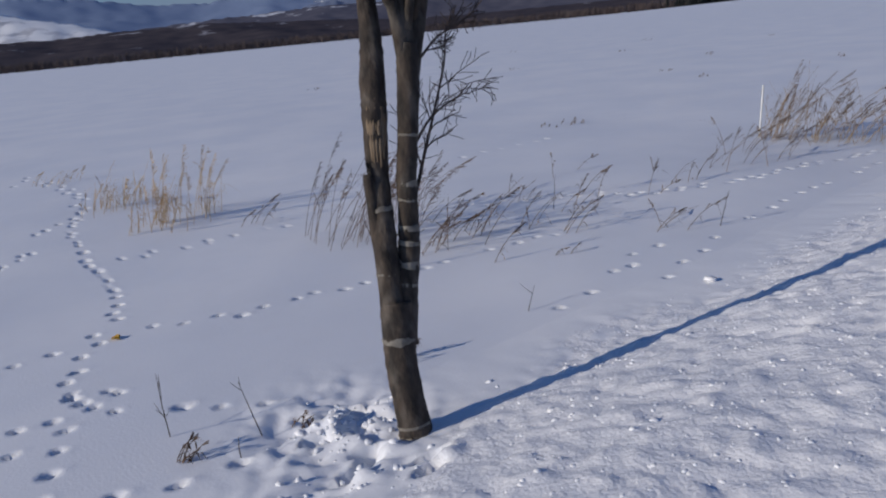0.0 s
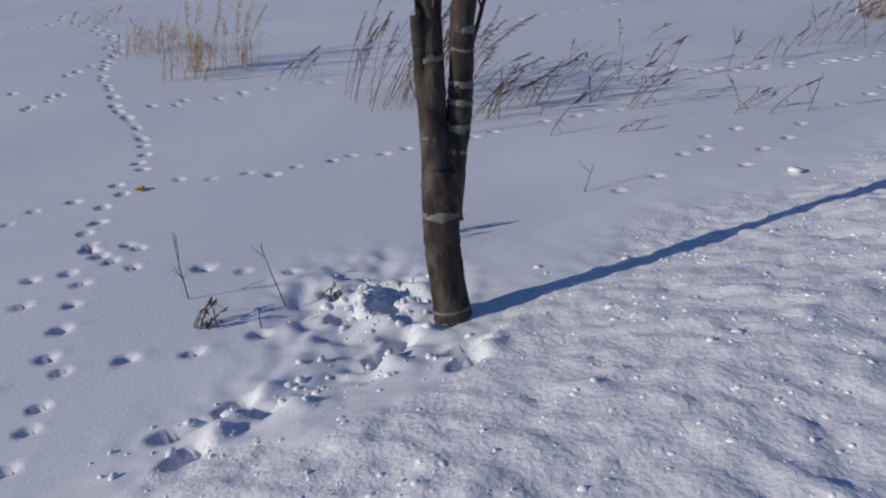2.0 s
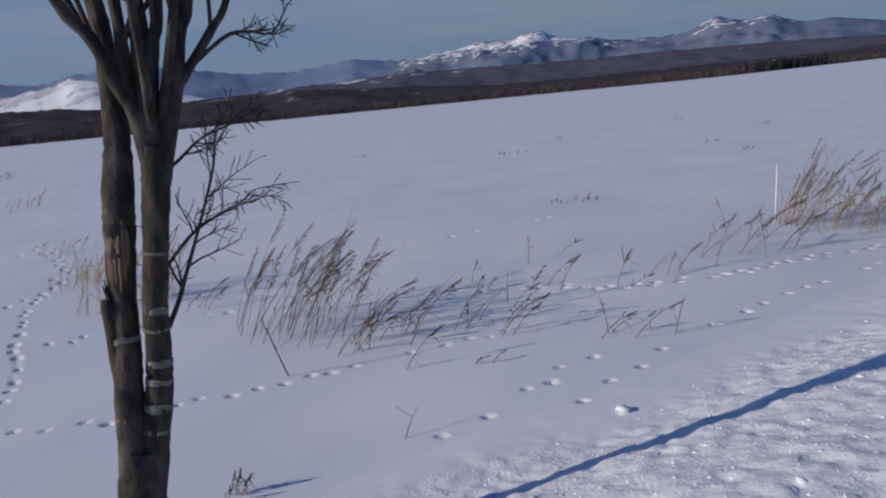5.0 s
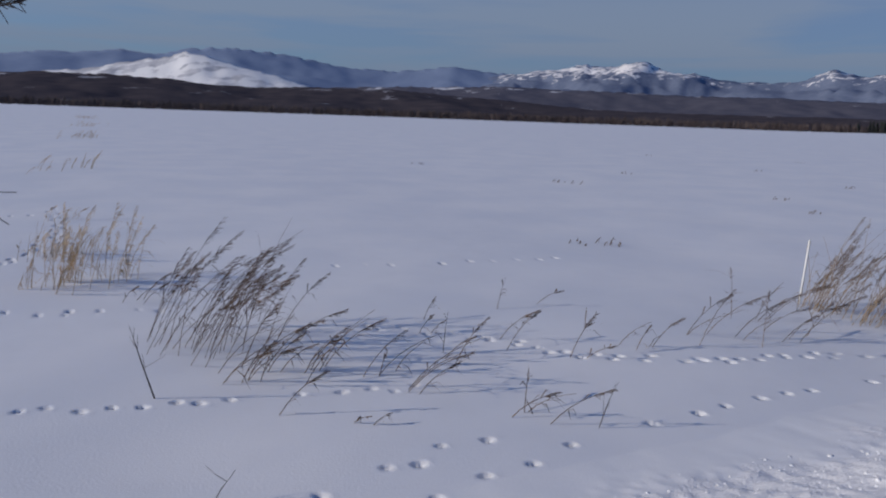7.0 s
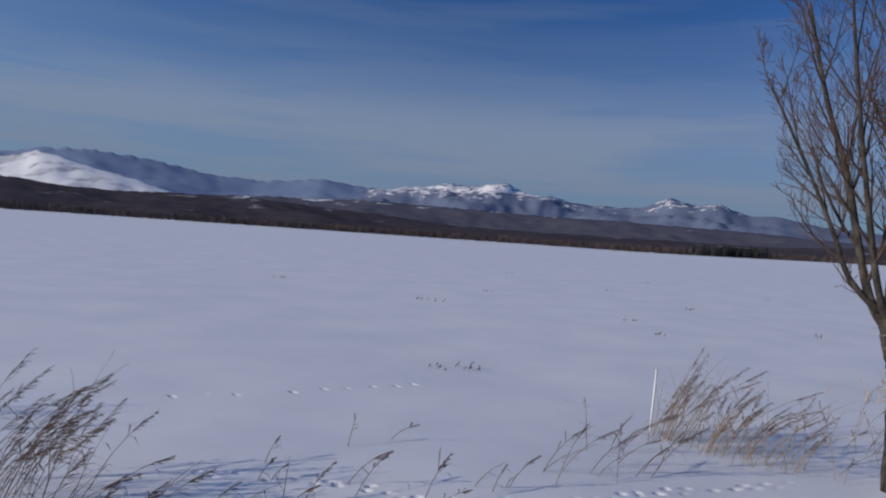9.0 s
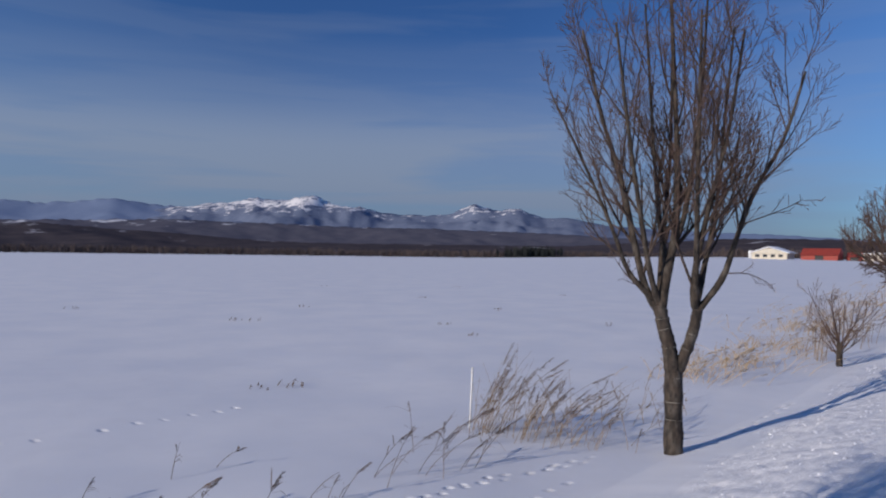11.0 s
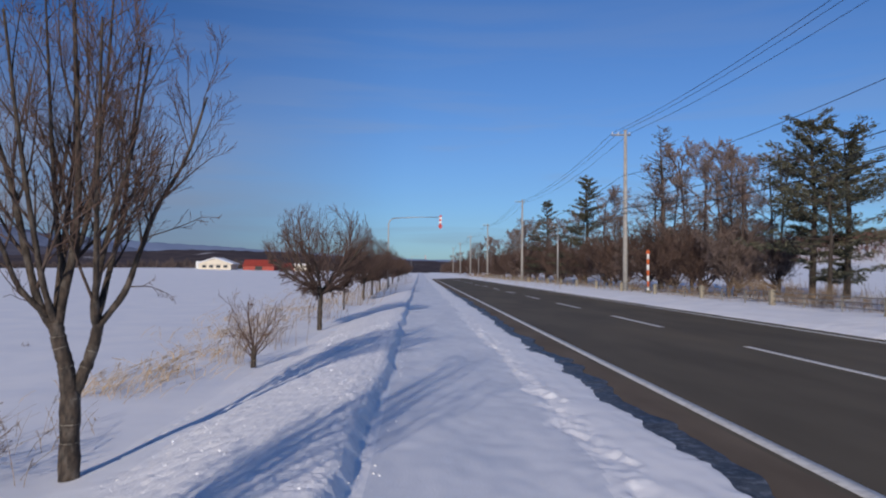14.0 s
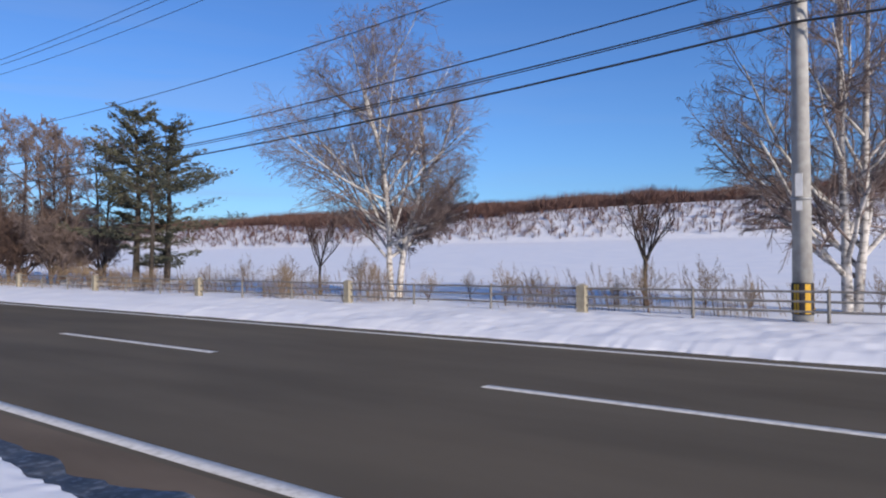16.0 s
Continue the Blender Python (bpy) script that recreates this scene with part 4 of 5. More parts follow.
def roadside_maple_tall():
    rng = random.Random(8)
    o = Vector((-2.84, 6.40, zg(-2.84, 6.40)))
    tree = thing("maple_tree", (o.x, o.y, o.z), "tall bare vase-shaped maple forking low above the snow", "tree", "roadside maples")
    b = {k: Buf() for k in ("trunk", "limbs", "branches", "twigs")}
    W = lambda pts: [Vector(p) - o for p in pts]
    P = dict(MAPLE)
    P.update(kids=[8, 9, 8, 6], angle=[(18, 40), (20, 44), (22, 48), (22, 50)], rr=[0.6, 0.5, 0.55, 0.65], rmin=0.0022, wig=0.075)
    P["crown"] = (0.05, 0.03, 3.4, 1.55, 2.7, 1.3, 0.6)
    sm0, rd0 = limb(b, "trunk", W([(-2.83, 6.39, -0.5), (-2.835, 6.39, 0.0), (-2.84, 6.39, 0.4)]), 0.087, 0.078, 22, 1, 0, rng, None, 0, 9, 0.16)
    smL, rdL = limb(b, "trunk", W([(-2.84, 6.39, 0.3), (-2.87, 6.37, 0.6), (-2.92, 6.34, 0.82), (-2.95, 6.33, 1.0)]), 0.07, 0.06, 22, 1, 0, rng, None, 0, 9, 0.16)
    smR, rdR = limb(b, "trunk", W([(-2.83, 6.4, 0.3), (-2.75, 6.43, 0.55), (-2.68, 6.46, 0.78), (-2.65, 6.48, 0.98)]), 0.055, 0.045, 22, 1, 0, rng, None, 0, 9, 0.16)
    specs = (
        ([(-2.95, 6.33, 0.93), (-3.08, 6.3, 1.16), (-3.19, 6.25, 1.66), (-3.28, 6.18, 2.19), (-3.45, 6.1, 2.8), (-3.6, 6.0, 3.6)], 0.042, 2.2, 0.2),
        ([(-2.94, 6.33, 0.95), (-2.89, 6.35, 1.29), (-2.84, 6.4, 1.67), (-2.83, 6.42, 2.3), (-2.86, 6.4, 3.1), (-2.9, 6.38, 4.1)], 0.05, 2.6, 0.2),
        ([(-2.95, 6.33, 0.98), (-3.02, 6.5, 1.3), (-3.08, 6.72, 1.8), (-3.1, 6.9, 2.5), (-3.18, 7.1, 3.5)], 0.036, 2.2, 0.25),
        ([(-2.95, 6.33, 0.98), (-2.98, 6.18, 1.3), (-3.0, 6.02, 1.8), (-3.05, 5.85, 2.6), (-3.1, 5.7, 3.5)], 0.036, 2.2, 0.25),
        ([(-2.65, 6.47, 0.93), (-2.69, 6.46, 1.13), (-2.64, 6.48, 1.52), (-2.55, 6.5, 1.96), (-2.42, 6.58, 2.6), (-2.3, 6.62, 3.5)], 0.038, 2.2, 0.2),
        ([(-2.65, 6.47, 0.95), (-2.46, 6.55, 1.25), (-2.36, 6.59, 1.58), (-2.22, 6.65, 2.03), (-2.0, 6.75, 2.5), (-1.85, 6.85, 3.1)], 0.034, 1.9, 0.3),
        ([(-2.66, 6.46, 0.98), (-2.6, 6.3, 1.3), (-2.52, 6.1, 1.9), (-2.45, 5.95, 2.7), (-2.4, 5.85, 3.5)], 0.032, 2.1, 0.25),
        ([(-2.66, 6.46, 0.98), (-2.66, 6.65, 1.35), (-2.62, 6.85, 1.95), (-2.6, 7.0, 2.8), (-2.55, 7.1, 3.7)], 0.032, 2.1, 0.25),
        ([(-3.0, 6.3, 1.05), (-3.2, 6.2, 1.3), (-3.32, 6.1, 1.7), (-3.55, 5.98, 2.3), (-3.85, 5.85, 3.0)], 0.028, 1.7, 0.3),
        ([(-2.86, 6.38, 1.5), (-2.78, 6.45, 1.8), (-2.7, 6.45, 2.3), (-2.6, 6.4, 3.0), (-2.55, 6.4, 3.9)], 0.03, 2.0, 0.3),
        ([(-2.89, 6.35, 1.3), (-2.98, 6.4, 1.7), (-3.05, 6.42, 2.3), (-3.12, 6.45, 3.1), (-3.2, 6.5, 3.9)], 0.03, 2.0, 0.3))
    for pts, r0, L, st in specs:
        b["limb"] = Buf()
        limb(b, "limb", W(pts), r0, r0 * 0.3, 9, L, 1, rng, P, st, 4, 0.12)
        part("limb", b["limb"], BARK, tree)
    Q = dict(MAPLE)
    Q.update(up=[0, 0, 0.0, 0.02, 0.02], kids=[5, 5, 5, 3])
    limb(b, "branches", W([(-3.06, 6.28, 1.12), (-3.2, 6.2, 1.25), (-3.3, 6.12, 1.42)]), 0.01, 0.003, 5, 0.5, 2, rng, Q, 0.2)
    limb(b, "branches", W([(-2.42, 6.56, 1.3), (-2.25, 6.62, 1.3), (-2.1, 6.7, 1.22)]), 0.008, 0.002, 5, 0.4, 2, rng, Q, 0.3)
    limb(b, "branches", W([(-2.3, 6.62, 1.75), (-2.05, 6.7, 1.85), (-1.85, 6.78, 1.95)]), 0.008, 0.002, 5, 0.5, 2, rng, Q, 0.3)
    trunk = part("trunk", b["trunk"], BARK, tree, "grey-brown bark with faint pale rings")
    maple_parts(tree, b, (("limbs", "limbwork", BARK, ""), ("branches", "branchwork", TWIG, ""), ("twigs", "twigwork", TWIGRED, "thin reddish brown bare twigs")))
    rings(trunk, sm0, rd0, [(0.45, 0.012), (0.62, 0.012), (0.88, 0.014)], rng)
    rings(trunk, smL, rdL, [(0.35, 0.012), (0.6, 0.01), (0.75, 0.012)], rng)
    rings(trunk, smR, rdR, [(0.4, 0.012), (0.6, 0.01)], rng)


def bare_tree(name, loc, h, r, seed, label, group, trunk_mat, twig_mat, P, nl, spread, fork=0.25, category="tree", stems=1, lean=0.0):
    rng = random.Random(seed)
    tree = thing(name, loc, label, category, group)
    b = {k: Buf() for k in ("trunk", "limbs", "branches", "twigs")}
    for s in range(stems):
        ang = s * 2.4 + seed
        o = Vector((math.cos(ang), math.sin(ang), 0)) * (0.12 * h / 8 if stems > 1 else 0)
        ln = o * lean
        f = fork * h
        pts = [o + Vector((0, 0, -0.25)), o + ln * 0.5 + Vector((0, 0, f * 0.5)), o + ln + Vector((0.01 * h, 0, f))]
        if stems > 1 or P.get("leader"):
            pts += [o + ln * 2.2 + Vector((rng.uniform(-0.03, 0.03) * h, rng.uniform(-0.03, 0.03) * h, h * 0.5)), o + ln * 3.2 + Vector((rng.uniform(-0.04, 0.04) * h, rng.uniform(-0.04, 0.04) * h, h * 0.78))]
        sm, rd = limb(b, "trunk", pts, r, r * (0.35 if len(pts) > 3 else 0.7), 10, h * 0.5, 0, rng, P if len(pts) > 3 else None, f / h)
        if len(pts) == 3:
            for k in range(nl):
                t = 2 * math.pi * (k + rng.uniform(-0.3, 0.3)) / nl
                a1 = radians(spread * rng.uniform(0.35, 1.0))
                d = Vector((math.cos(t) * math.sin(a1), math.sin(t) * math.sin(a1), math.cos(a1)))
                grow(b, sm[-1] - Vector((0, 0, rng.uniform(0, 0.15) * f)), d, (h - f) * P.get("reach", 1.0) * rng.uniform(0.62, 0.82), r * 0.5, 1, rng, P)
    part("trunk", b["trunk"], trunk_mat, tree)
    maple_parts(tree, b, (("limbs", "limbwork", trunk_mat, ""), ("branches", "branchwork", twig_mat, ""), ("twigs", "twigwork", twig_mat, "")))
    return tree


roadside_maple_near()
roadside_maple_tall()
ROUND = dict(MAPLE)
ROUND.update(kids=[6, 6, 7, 5], angle=[(20, 50), (20, 45), (22, 50), (22, 50)], reach=1.4, up=[0.02, 0.07, 0.06, 0.03, 0.0], rmin=0.0045, ratio=[0.7, 0.74, 0.68, 0.62], crown=(0.04, 0.0, 2.35, 2.0, 1.75, 1.3, 0.55))
t3 = bare_tree("maple_tree", (-2.88, 22.1, zg(-2.88, 22.1) - 0.02), 4.35, 0.085, 31, "round-crowned bare maple on the snowy verge", "roadside maples", BARK, TWIGRED, ROUND, 13, 84, 0.29)
for k, (x, y) in enumerate(((-3.3, 44.5), (-3.35, 53), (-3.5, 66), (-3.4, 82), (-3.5, 96), (-3.3, 112), (-3.6, 130), (-3.6, 150), (-3.6, 175), (-3.8, 205), (-3.8, 240))):
    t3.scale = (1 + 0.1 * math.sin(k * 2.1),) * 3
    copy_thing(t3, pose(x, y, zg(x, y) - 0.02, 0, 0, 77 * k))
t3.scale = (1, 1, 1)
SAPL = dict(MAPLE)
SAPL.update(kids=[5, 5, 4, 3], rmin=0.004)
bare_tree("sapling", (-3.35, 33.5, zg(-3.35, 33.5)), 2.6, 0.045, 33, "slender bare sapling on the snowy verge", "", BARK, TWIGRED, SAPL, 5, 35, 0.45)


def stump_shrub():
    rng = random.Random(14)
    x, y = -2.90, 13.5
    o = thing("stump_shrub", (x, y, zg(x, y)), "cut stump sprouting a fan of thin red-brown shoots", "shrub")
    b = {k: Buf() for k in ("trunk", "limbs", "branches", "twigs")}
    b["trunk"].tube([(0, 0, -0.1), (0, 0, 0.2), (0.01, 0, 0.40)], [0.055, 0.05, 0.048], 10)
    P = dict(MAPLE)
    P.update(kids=[4, 4, 4, 3], rmin=0.0035, up=[0.1, 0.1, 0.08, 0.05, 0.02])
    for k in range(17):
        t = rng.uniform(0, 6.28)
        a1 = radians(rng.uniform(12, 52))
        grow(b, Vector((0, 0, rng.uniform(0.15, 0.4))), Vector((math.cos(t) * math.sin(a1), math.sin(t) * math.sin(a1), math.cos(a1))), rng.uniform(0.7, 1.1), 0.012, 2, rng, P)
    part("stump", b["trunk"], BARK, o)
    maple_parts(o, b, (("branches", "shootwork", TWIGRED, ""), ("twigs", "twigwork", REEDDARK, "")))


stump_shrub()


# ---- across the road: trees ----
BIRCHP = dict(MAPLE)
BIRCHP.update(crown=(-0.5, 0.55, 5.0, 4.5, 4.2, 1.4, 1.9), kids=[19, 9, 8, 6], angle=[(34, 68), (22, 55), (25, 60), (20, 55)], up=[0.06, 0.05, 0.02, -0.05, -0.11], ratio=[1.08, 0.62, 0.52, 0.6], rmin=0.0042, wig=0.09, leader=True, part=["trunk", "limbs", "branches", "twigs", "twigs"])
bare_tree("birch_tree", (16.6, 14.3, 0.2), 8.0, 0.11, 41, "white-barked birch with two stems and drooping bare twigs", "birches across the road", BIRCH, BIRCHTWIG, BIRCHP, 0, 0, 0.26, stems=2, lean=2.2)
BIRCHP.update(kids=[15, 9, 8, 7], ratio=[0.98, 0.6, 0.5, 0.6], crown=(0, 0, 5.4, 4.4, 4.4, 1.2, 1.6))
bare_tree("birch_tree", (17.3, 2.2, 0.2), 8.6, 0.12, 47, "white-barked birch with long low limbs beside the fence", "birches across the road", BIRCH, BIRCHTWIG, BIRCHP, 0, 0, 0.2, stems=2, lean=1.5)
WILD = dict(MAPLE)
WILD.update(kids=[17, 9, 7, 5], angle=[(25, 60), (25, 55), (25, 55), (25, 55)], up=[0.08, 0.06, 0.05, 0.02, 0.0], rmin=0.013, leader=True, wig=0.11, part=["trunk", "limbs", "branches", "twigs", "twigs"])
wild = bare_tree("bare_tree", (19, 48, 0.2), 11.5, 0.14, 53, "tall bare grey-brown tree beyond the fence", "trees across the road", TWIG, BIRCHTWIG, WILD, 0, 0, 0.12, stems=2, lean=1.5)
for k, (x, y, s) in enumerate(((17.5, 39, 0.75), (20.5, 45, 0.9), (21, 41, 0.8), (20, 57, 0.95), (18.5, 68, 0.9), (19.5, 84, 0.85), (18.5, 92, 0.8), (18, 62, 0.6), (17.5, 112, 0.85), (19, 123, 1.0), (18.5, 136, 0.9), (20, 150, 1.0), (18, 165, 0.85), (19, 185, 1.0), (18, 210, 0.95), (19, 240, 1.0), (20, 280, 1.0), (18.5, 330, 1.0), (19, 390, 1.0))):
    wild.scale = (s, s, s)
    copy_thing(wild, pose(x, y, 0.2, 0, 0, 61 * k + 20))
wild.scale = (1, 1, 1)
BUSHP = dict(MAPLE)
BUSHP.update(kids=[8, 8, 7, 5], angle=[(20, 50), (25, 55), (25, 55), (25, 55)], up=[0.05, 0.05, 0.05, 0.03, 0.0], rmin=0.014)
bush = bare_tree("bush", (17.2, 47.0, 0.2), 5.2, 0.10, 57, "dense reddish brown bare thicket beyond the fence", "bushes across the road", TWIGRED, TWIGRED, BUSHP, 12, 62, 0.08, "bush")
for k, (x, y, s) in enumerate(((17, 41.5, 0.9), (18.5, 70, 1.1), (17.5, 76, 1.05), (17, 84, 0.9), (18, 93, 0.9), (17.5, 105, 1.0), (17, 116, 1.0), (17.5, 128, 1.1), (17, 142, 1.0), (18, 158, 1.1), (17.5, 175, 1.0), (17, 198, 1.1), (18, 225, 1.2), (17.5, 260, 1.3), (18, 300, 1.4), (17.5, 350, 1.4), (18.5, 52, 1.0), (19, 58, 1.2), (18, 64, 1.1), (20, 88, 1.3), (20, 99, 1.3), (20, 110, 1.4), (20, 121, 1.4), (20, 135, 1.4), (20, 150, 1.4), (20, 167, 1.5), (20, 187, 1.5), (20, 210, 1.5), (20, 240, 1.5), (20, 280, 1.6), (20, 325, 1.6), (20, 380, 1.6), (18, 430, 1.6), (18, 480, 1.6))):
    bush.scale = (s, s, s)
    copy_thing(bush, pose(x, y, 0.2, 0, 0, 47 * k))
bush.scale = (1, 1, 1)
SMALL = dict(MAPLE)
SMALL.update(kids=[5, 5, 5, 3], rmin=0.005)
bare_tree("young_tree", (16.4, 17.4, 0.2), 3.0, 0.055, 61, "small bare reddish tree behind the fence", "young trees across the road", BARK, TWIGRED, SMALL, 6, 45, 0.35)
bare_tree("young_tree", (16.2, 6.2, 0.2), 3.0, 0.06, 63, "small bare reddish tree behind the fence", "young trees across the road", BARK, TWIGRED, SMALL, 7, 42, 0.4)


def conifer(loc, h, w, seed, label, gap=0.55, droop=-0.12, low=0.12, density=1.0, stems=1, ragged=0.25, taper=0.75):
    rng = random.Random(seed)
    o = thing("conifer_tree", loc, label, "tree", "conifers across the road")
    bt, bl, bn = Buf(), Buf(), Buf()
    for s in range(stems):
        ox = Vector((1.3, -0.75, 0)) * ((s - 0.5) if stems > 1 else 0)
        hh = h * (1 - 0.09 * s)
        bt.tube([ox + Vector((0, 0, -0.3)), ox + Vector((0.02 * h, 0, hh * 0.5)), ox + Vector((0, 0.01 * h, hh))], [0.02 * h, 0.013 * h, 0.012], 8)
        z = hh * low
        while z < hh * 0.98:
            f = (z / hh - low) / (1 - low)
            nb = rng.randint(4, 6)
            for k in range(nb):
                L = w * (1 - f) ** taper * rng.uniform(1 - ragged * 2, 1 + ragged) + 0.25
                if stems > 1 and f < 0.35:
                    L *= 0.75 + 0.5 * f
                t = rng.uniform(0, 6.28)
                d = Vector((math.cos(t), math.sin(t), droop + 0.5 * f))
                p = ox + Vector((0.02 * h * f, 0, z + rng.uniform(-0.2, 0.2)))
                pts = [p + d * (L * q) + Vector((0, 0, 0.12 * L * q * q)) for q in (0, 0.35, 0.7, 1.0)]
                bl.tube(pts, [0.03, 0.022, 0.014, 0.006], 4, False)
                m = int((14 + L * 30) * density)
                for _ in range(m):
                    q = rng.uniform(0.22, 1.05)
                    c = p + d * (L * q) + Vector((rng.gauss(0, 0.09) * L, rng.gauss(0, 0.09) * L, 0.12 * L * q * q + rng.gauss(0, 0.05) * (0.6 + L * 0.3)))
                    e1 = (d + Vector((rng.gauss(0, 0.6), rng.gauss(0, 0.6), rng.gauss(0, 0.35)))).normalized()
                    e2 = e1.cross(Vector((rng.gauss(0, 1), rng.gauss(0, 1), rng.gauss(0, 1)))).normalized()
                    sz = rng.uniform(0.07, 0.17)
                    bn.poly([c - e1 * sz, c + e2 * sz * 0.28, c + e1 * sz, c - e2 * sz * 0.28])
            z += gap * rng.uniform(0.7, 1.25) * (1.1 - 0.5 * f)
    part("trunk", bt, BARK, o)
    part("boughwork", bl, TWIG, o)
    part("foliage", bn, NEEDLE, o, "dark green needles", False)
    return o


conifer((20.4, 34.6, 0.2), 9.3, 3.3, 71, "broad dark pine pair with ragged crowns", 0.52, 0.0, 0.12, 1.7, 2, 0.5, 0.6)
conifer((18.2, 77, 0.2), 11.9, 3.3, 73, "tall dark fir with tiered boughs", 0.6, -0.1, 0.12, 1.7)
conifer((18.2, 101, 0.2), 11.6, 3.2, 75, "tall dark fir with tiered boughs", 0.65, -0.1, 0.12, 1.6)
conifer((17.6, 29.8, 0.2), 5.8, 2.1, 77, "small dark pine with bare lower trunk", 0.7, 0.05, 0.45, 0.7, 1, 0.4)
conifer((18.6, 54, 0.2), 12.6, 2.6, 79, "sparse larch with thin drooping boughs", 0.55, -0.05, 0.2, 0.16, 1, 0.3)


# ---- dry plants ----
def reed_clump(name, spots, label, category, rng, height=(0.6, 0.95), lean=(0.25, 0.7), stalk=REEDDARK, plume=PLUME, plume_frac=0.8, leaves=2, wind=1.45, thick=0.003, droop=1.0):
    """Dry stalks bent by the wind from each (x, y, n, spread), with drooping plumes and curled leaves."""
    x0, y0 = spots[0][0], spots[0][1]
    o = thing(name, (x0, y0, zg(x0, y0)), label, category, "dry plants at the field edge")
    bs, bp, bl = Buf(), Buf(), Buf()
    z00 = zg(x0, y0)
    for x, y, n, sp in spots:
        for _ in range(n):
            px, py = rng.gauss(x, sp), rng.gauss(y, sp)
            h = rng.uniform(*height) * rng.choice((1.0, 1.0, 0.8, 0.6))
            a1 = wind + rng.gauss(0, 0.5)
            ln = rng.uniform(*lean)
            base = Vector((px - x0, py - y0, zg(px, py) - z00 - 0.05))
            d = Vector((math.cos(a1), math.sin(a1), 0))
            pts = []
            for i in range(6):
                t = i / 5
                pts.append(base + d * (h * ln * (0.68 * t + 0.32 * t * t)) + Vector((0, 0, h * (t - 0.28 * ln * t * t) + 0.05)))
            bs.tube(pts, [thick, thick, thick * 0.9, thick * 0.75, thick * 0.55, thick * 0.4], 3, False)
            for _k in range(leaves):
                t = rng.uniform(0.2, 0.8)
                i = int(t * 5)
                p = pts[i].lerp(pts[i + 1], t * 5 - i)
                e1 = (d * rng.uniform(0.3, 1) + Vector((rng.gauss(0, 0.4), rng.gauss(0, 0.4), rng.uniform(-0.3, 0.6)))).normalized()
                L = rng.uniform(0.08, 0.27) * min(1.0, h / 0.4)
                s = e1.cross(Vector((0, 0, 1))).normalized() * 0.004
                q1, q2 = p + e1 * L * 0.55 + Vector((0, 0, 0.01)), p + e1 * L + Vector((0, 0, -0.04))
                bl.poly([p - s * 0.5, q1 - s, q2, q1 + s, p + s * 0.5])
            if rng.random() < plume_frac:
                tip, dr = pts[-1], (pts[-1] - pts[-2]).normalized()
                m = rng.randint(30, 46)
                for k in range(m):
                    t = k / m
                    p = tip - dr * (0.26 * min(1.0, h / 0.6) * (1 - t)) * droop
                    e1 = (dr * 0.8 + d * 0.5 + Vector((rng.gauss(0, 0.3), rng.gauss(0, 0.3), -0.25 + rng.gauss(0, 0.25)))).normalized()
                    L = rng.uniform(0.03, 0.085) * (1.15 - 0.6 * t) * min(1.0, h / 0.4)
                    s = e1.cross(Vector((rng.gauss(0, 1), rng.gauss(0, 1), 1))).normalized() * 0.003
                    bp.poly([p, p + e1 * L * 0.5 + s, p + e1 * L, p + e1 * L * 0.5 - s])
    part("stalk_tuft", bs, stalk, o)
    if bl.v:
        part("leaf_tuft", bl, stalk, o, "curled dry leaves", False)
    if bp.v:
        part("plume_tuft", bp, plume, o, "feathery dry plumes", False)
    return o


rr = random.Random(77)
reed_clump("reed_clump", [(-5.05, 0.33, 26, 0.17), (-5.35, 0.15, 13, 0.2), (-4.75, 0.5, 11, 0.16)], "wind-bent brown reeds with plumes in the snow", "reeds", rr, (0.55, 0.98), (0.35, 0.95), thick=0.0024, leaves=3)
reed_clump("reed_clump", [(-4.45, 0.5, 8, 0.16), (-4.2, 0.75, 7, 0.2), (-4.6, 1.0, 8, 0.25)], "sparse dark weed stalks bowed by wind", "weeds", rr, (0.3, 0.6), (0.6, 1.1), leaves=3, plume_frac=0.6)
reed_clump("reed_clump", [(-7.25, -0.58, 20, 0.07), (-7.4, -0.12, 11, 0.07), (-7.1, -0.75, 14, 0.12), (-7.2, -0.35, 20, 0.2)], "pale straw grass clump standing in the snow", "grass", rr, (0.12, 0.8), (0.02, 0.5), stalk=STRAW, plume=STRAW, plume_frac=0.5, leaves=3)
reed_clump("reed_clump", [(-8.6, -0.75, 40, 0.14)], "small rounded tuft of pale straw", "grass", rr, (0.2, 0.42), (0.2, 0.6), stalk=STRAW, plume=STRAW, plume_frac=0.3, leaves=3)
reed_clump("reed_clump", [(-11.2, -0.9, 16, 0.2)], "low pale straw tuft in the field", "grass", rr, (0.12, 0.25), (0.5, 1.0), stalk=STRAW, plume=STRAW, plume_frac=0.3)
reed_clump("reed_clump", [(-4.55, 5.85, 32, 0.11), (-4.35, 5.9, 12, 0.16)], "tan and brown reeds leaning beside a white stake", "reeds", rr, (0.5, 1.0), (0.3, 0.9), stalk=REED, leaves=2, plume_frac=0.7)
reed_clump("reed_clump", [(-4.05, 5.95, 28, 0.17), (-3.75, 5.95, 22, 0.17), (-3.4, 6.1, 12, 0.16)], "brown reeds leaning hard over in the wind", "reeds", rr, (0.4, 0.9), (0.5, 1.2), stalk=REED, leaves=2, plume_frac=0.6)
reed_clump("reed_clump", [(-3.5, 7.3, 8, 0.15), (-3.9, 8.2, 8, 0.3)], "thin tan grass bent along the snow", "grass", rr, (0.3, 0.6), (0.6, 1.2), stalk=REED, plume_frac=0.6)
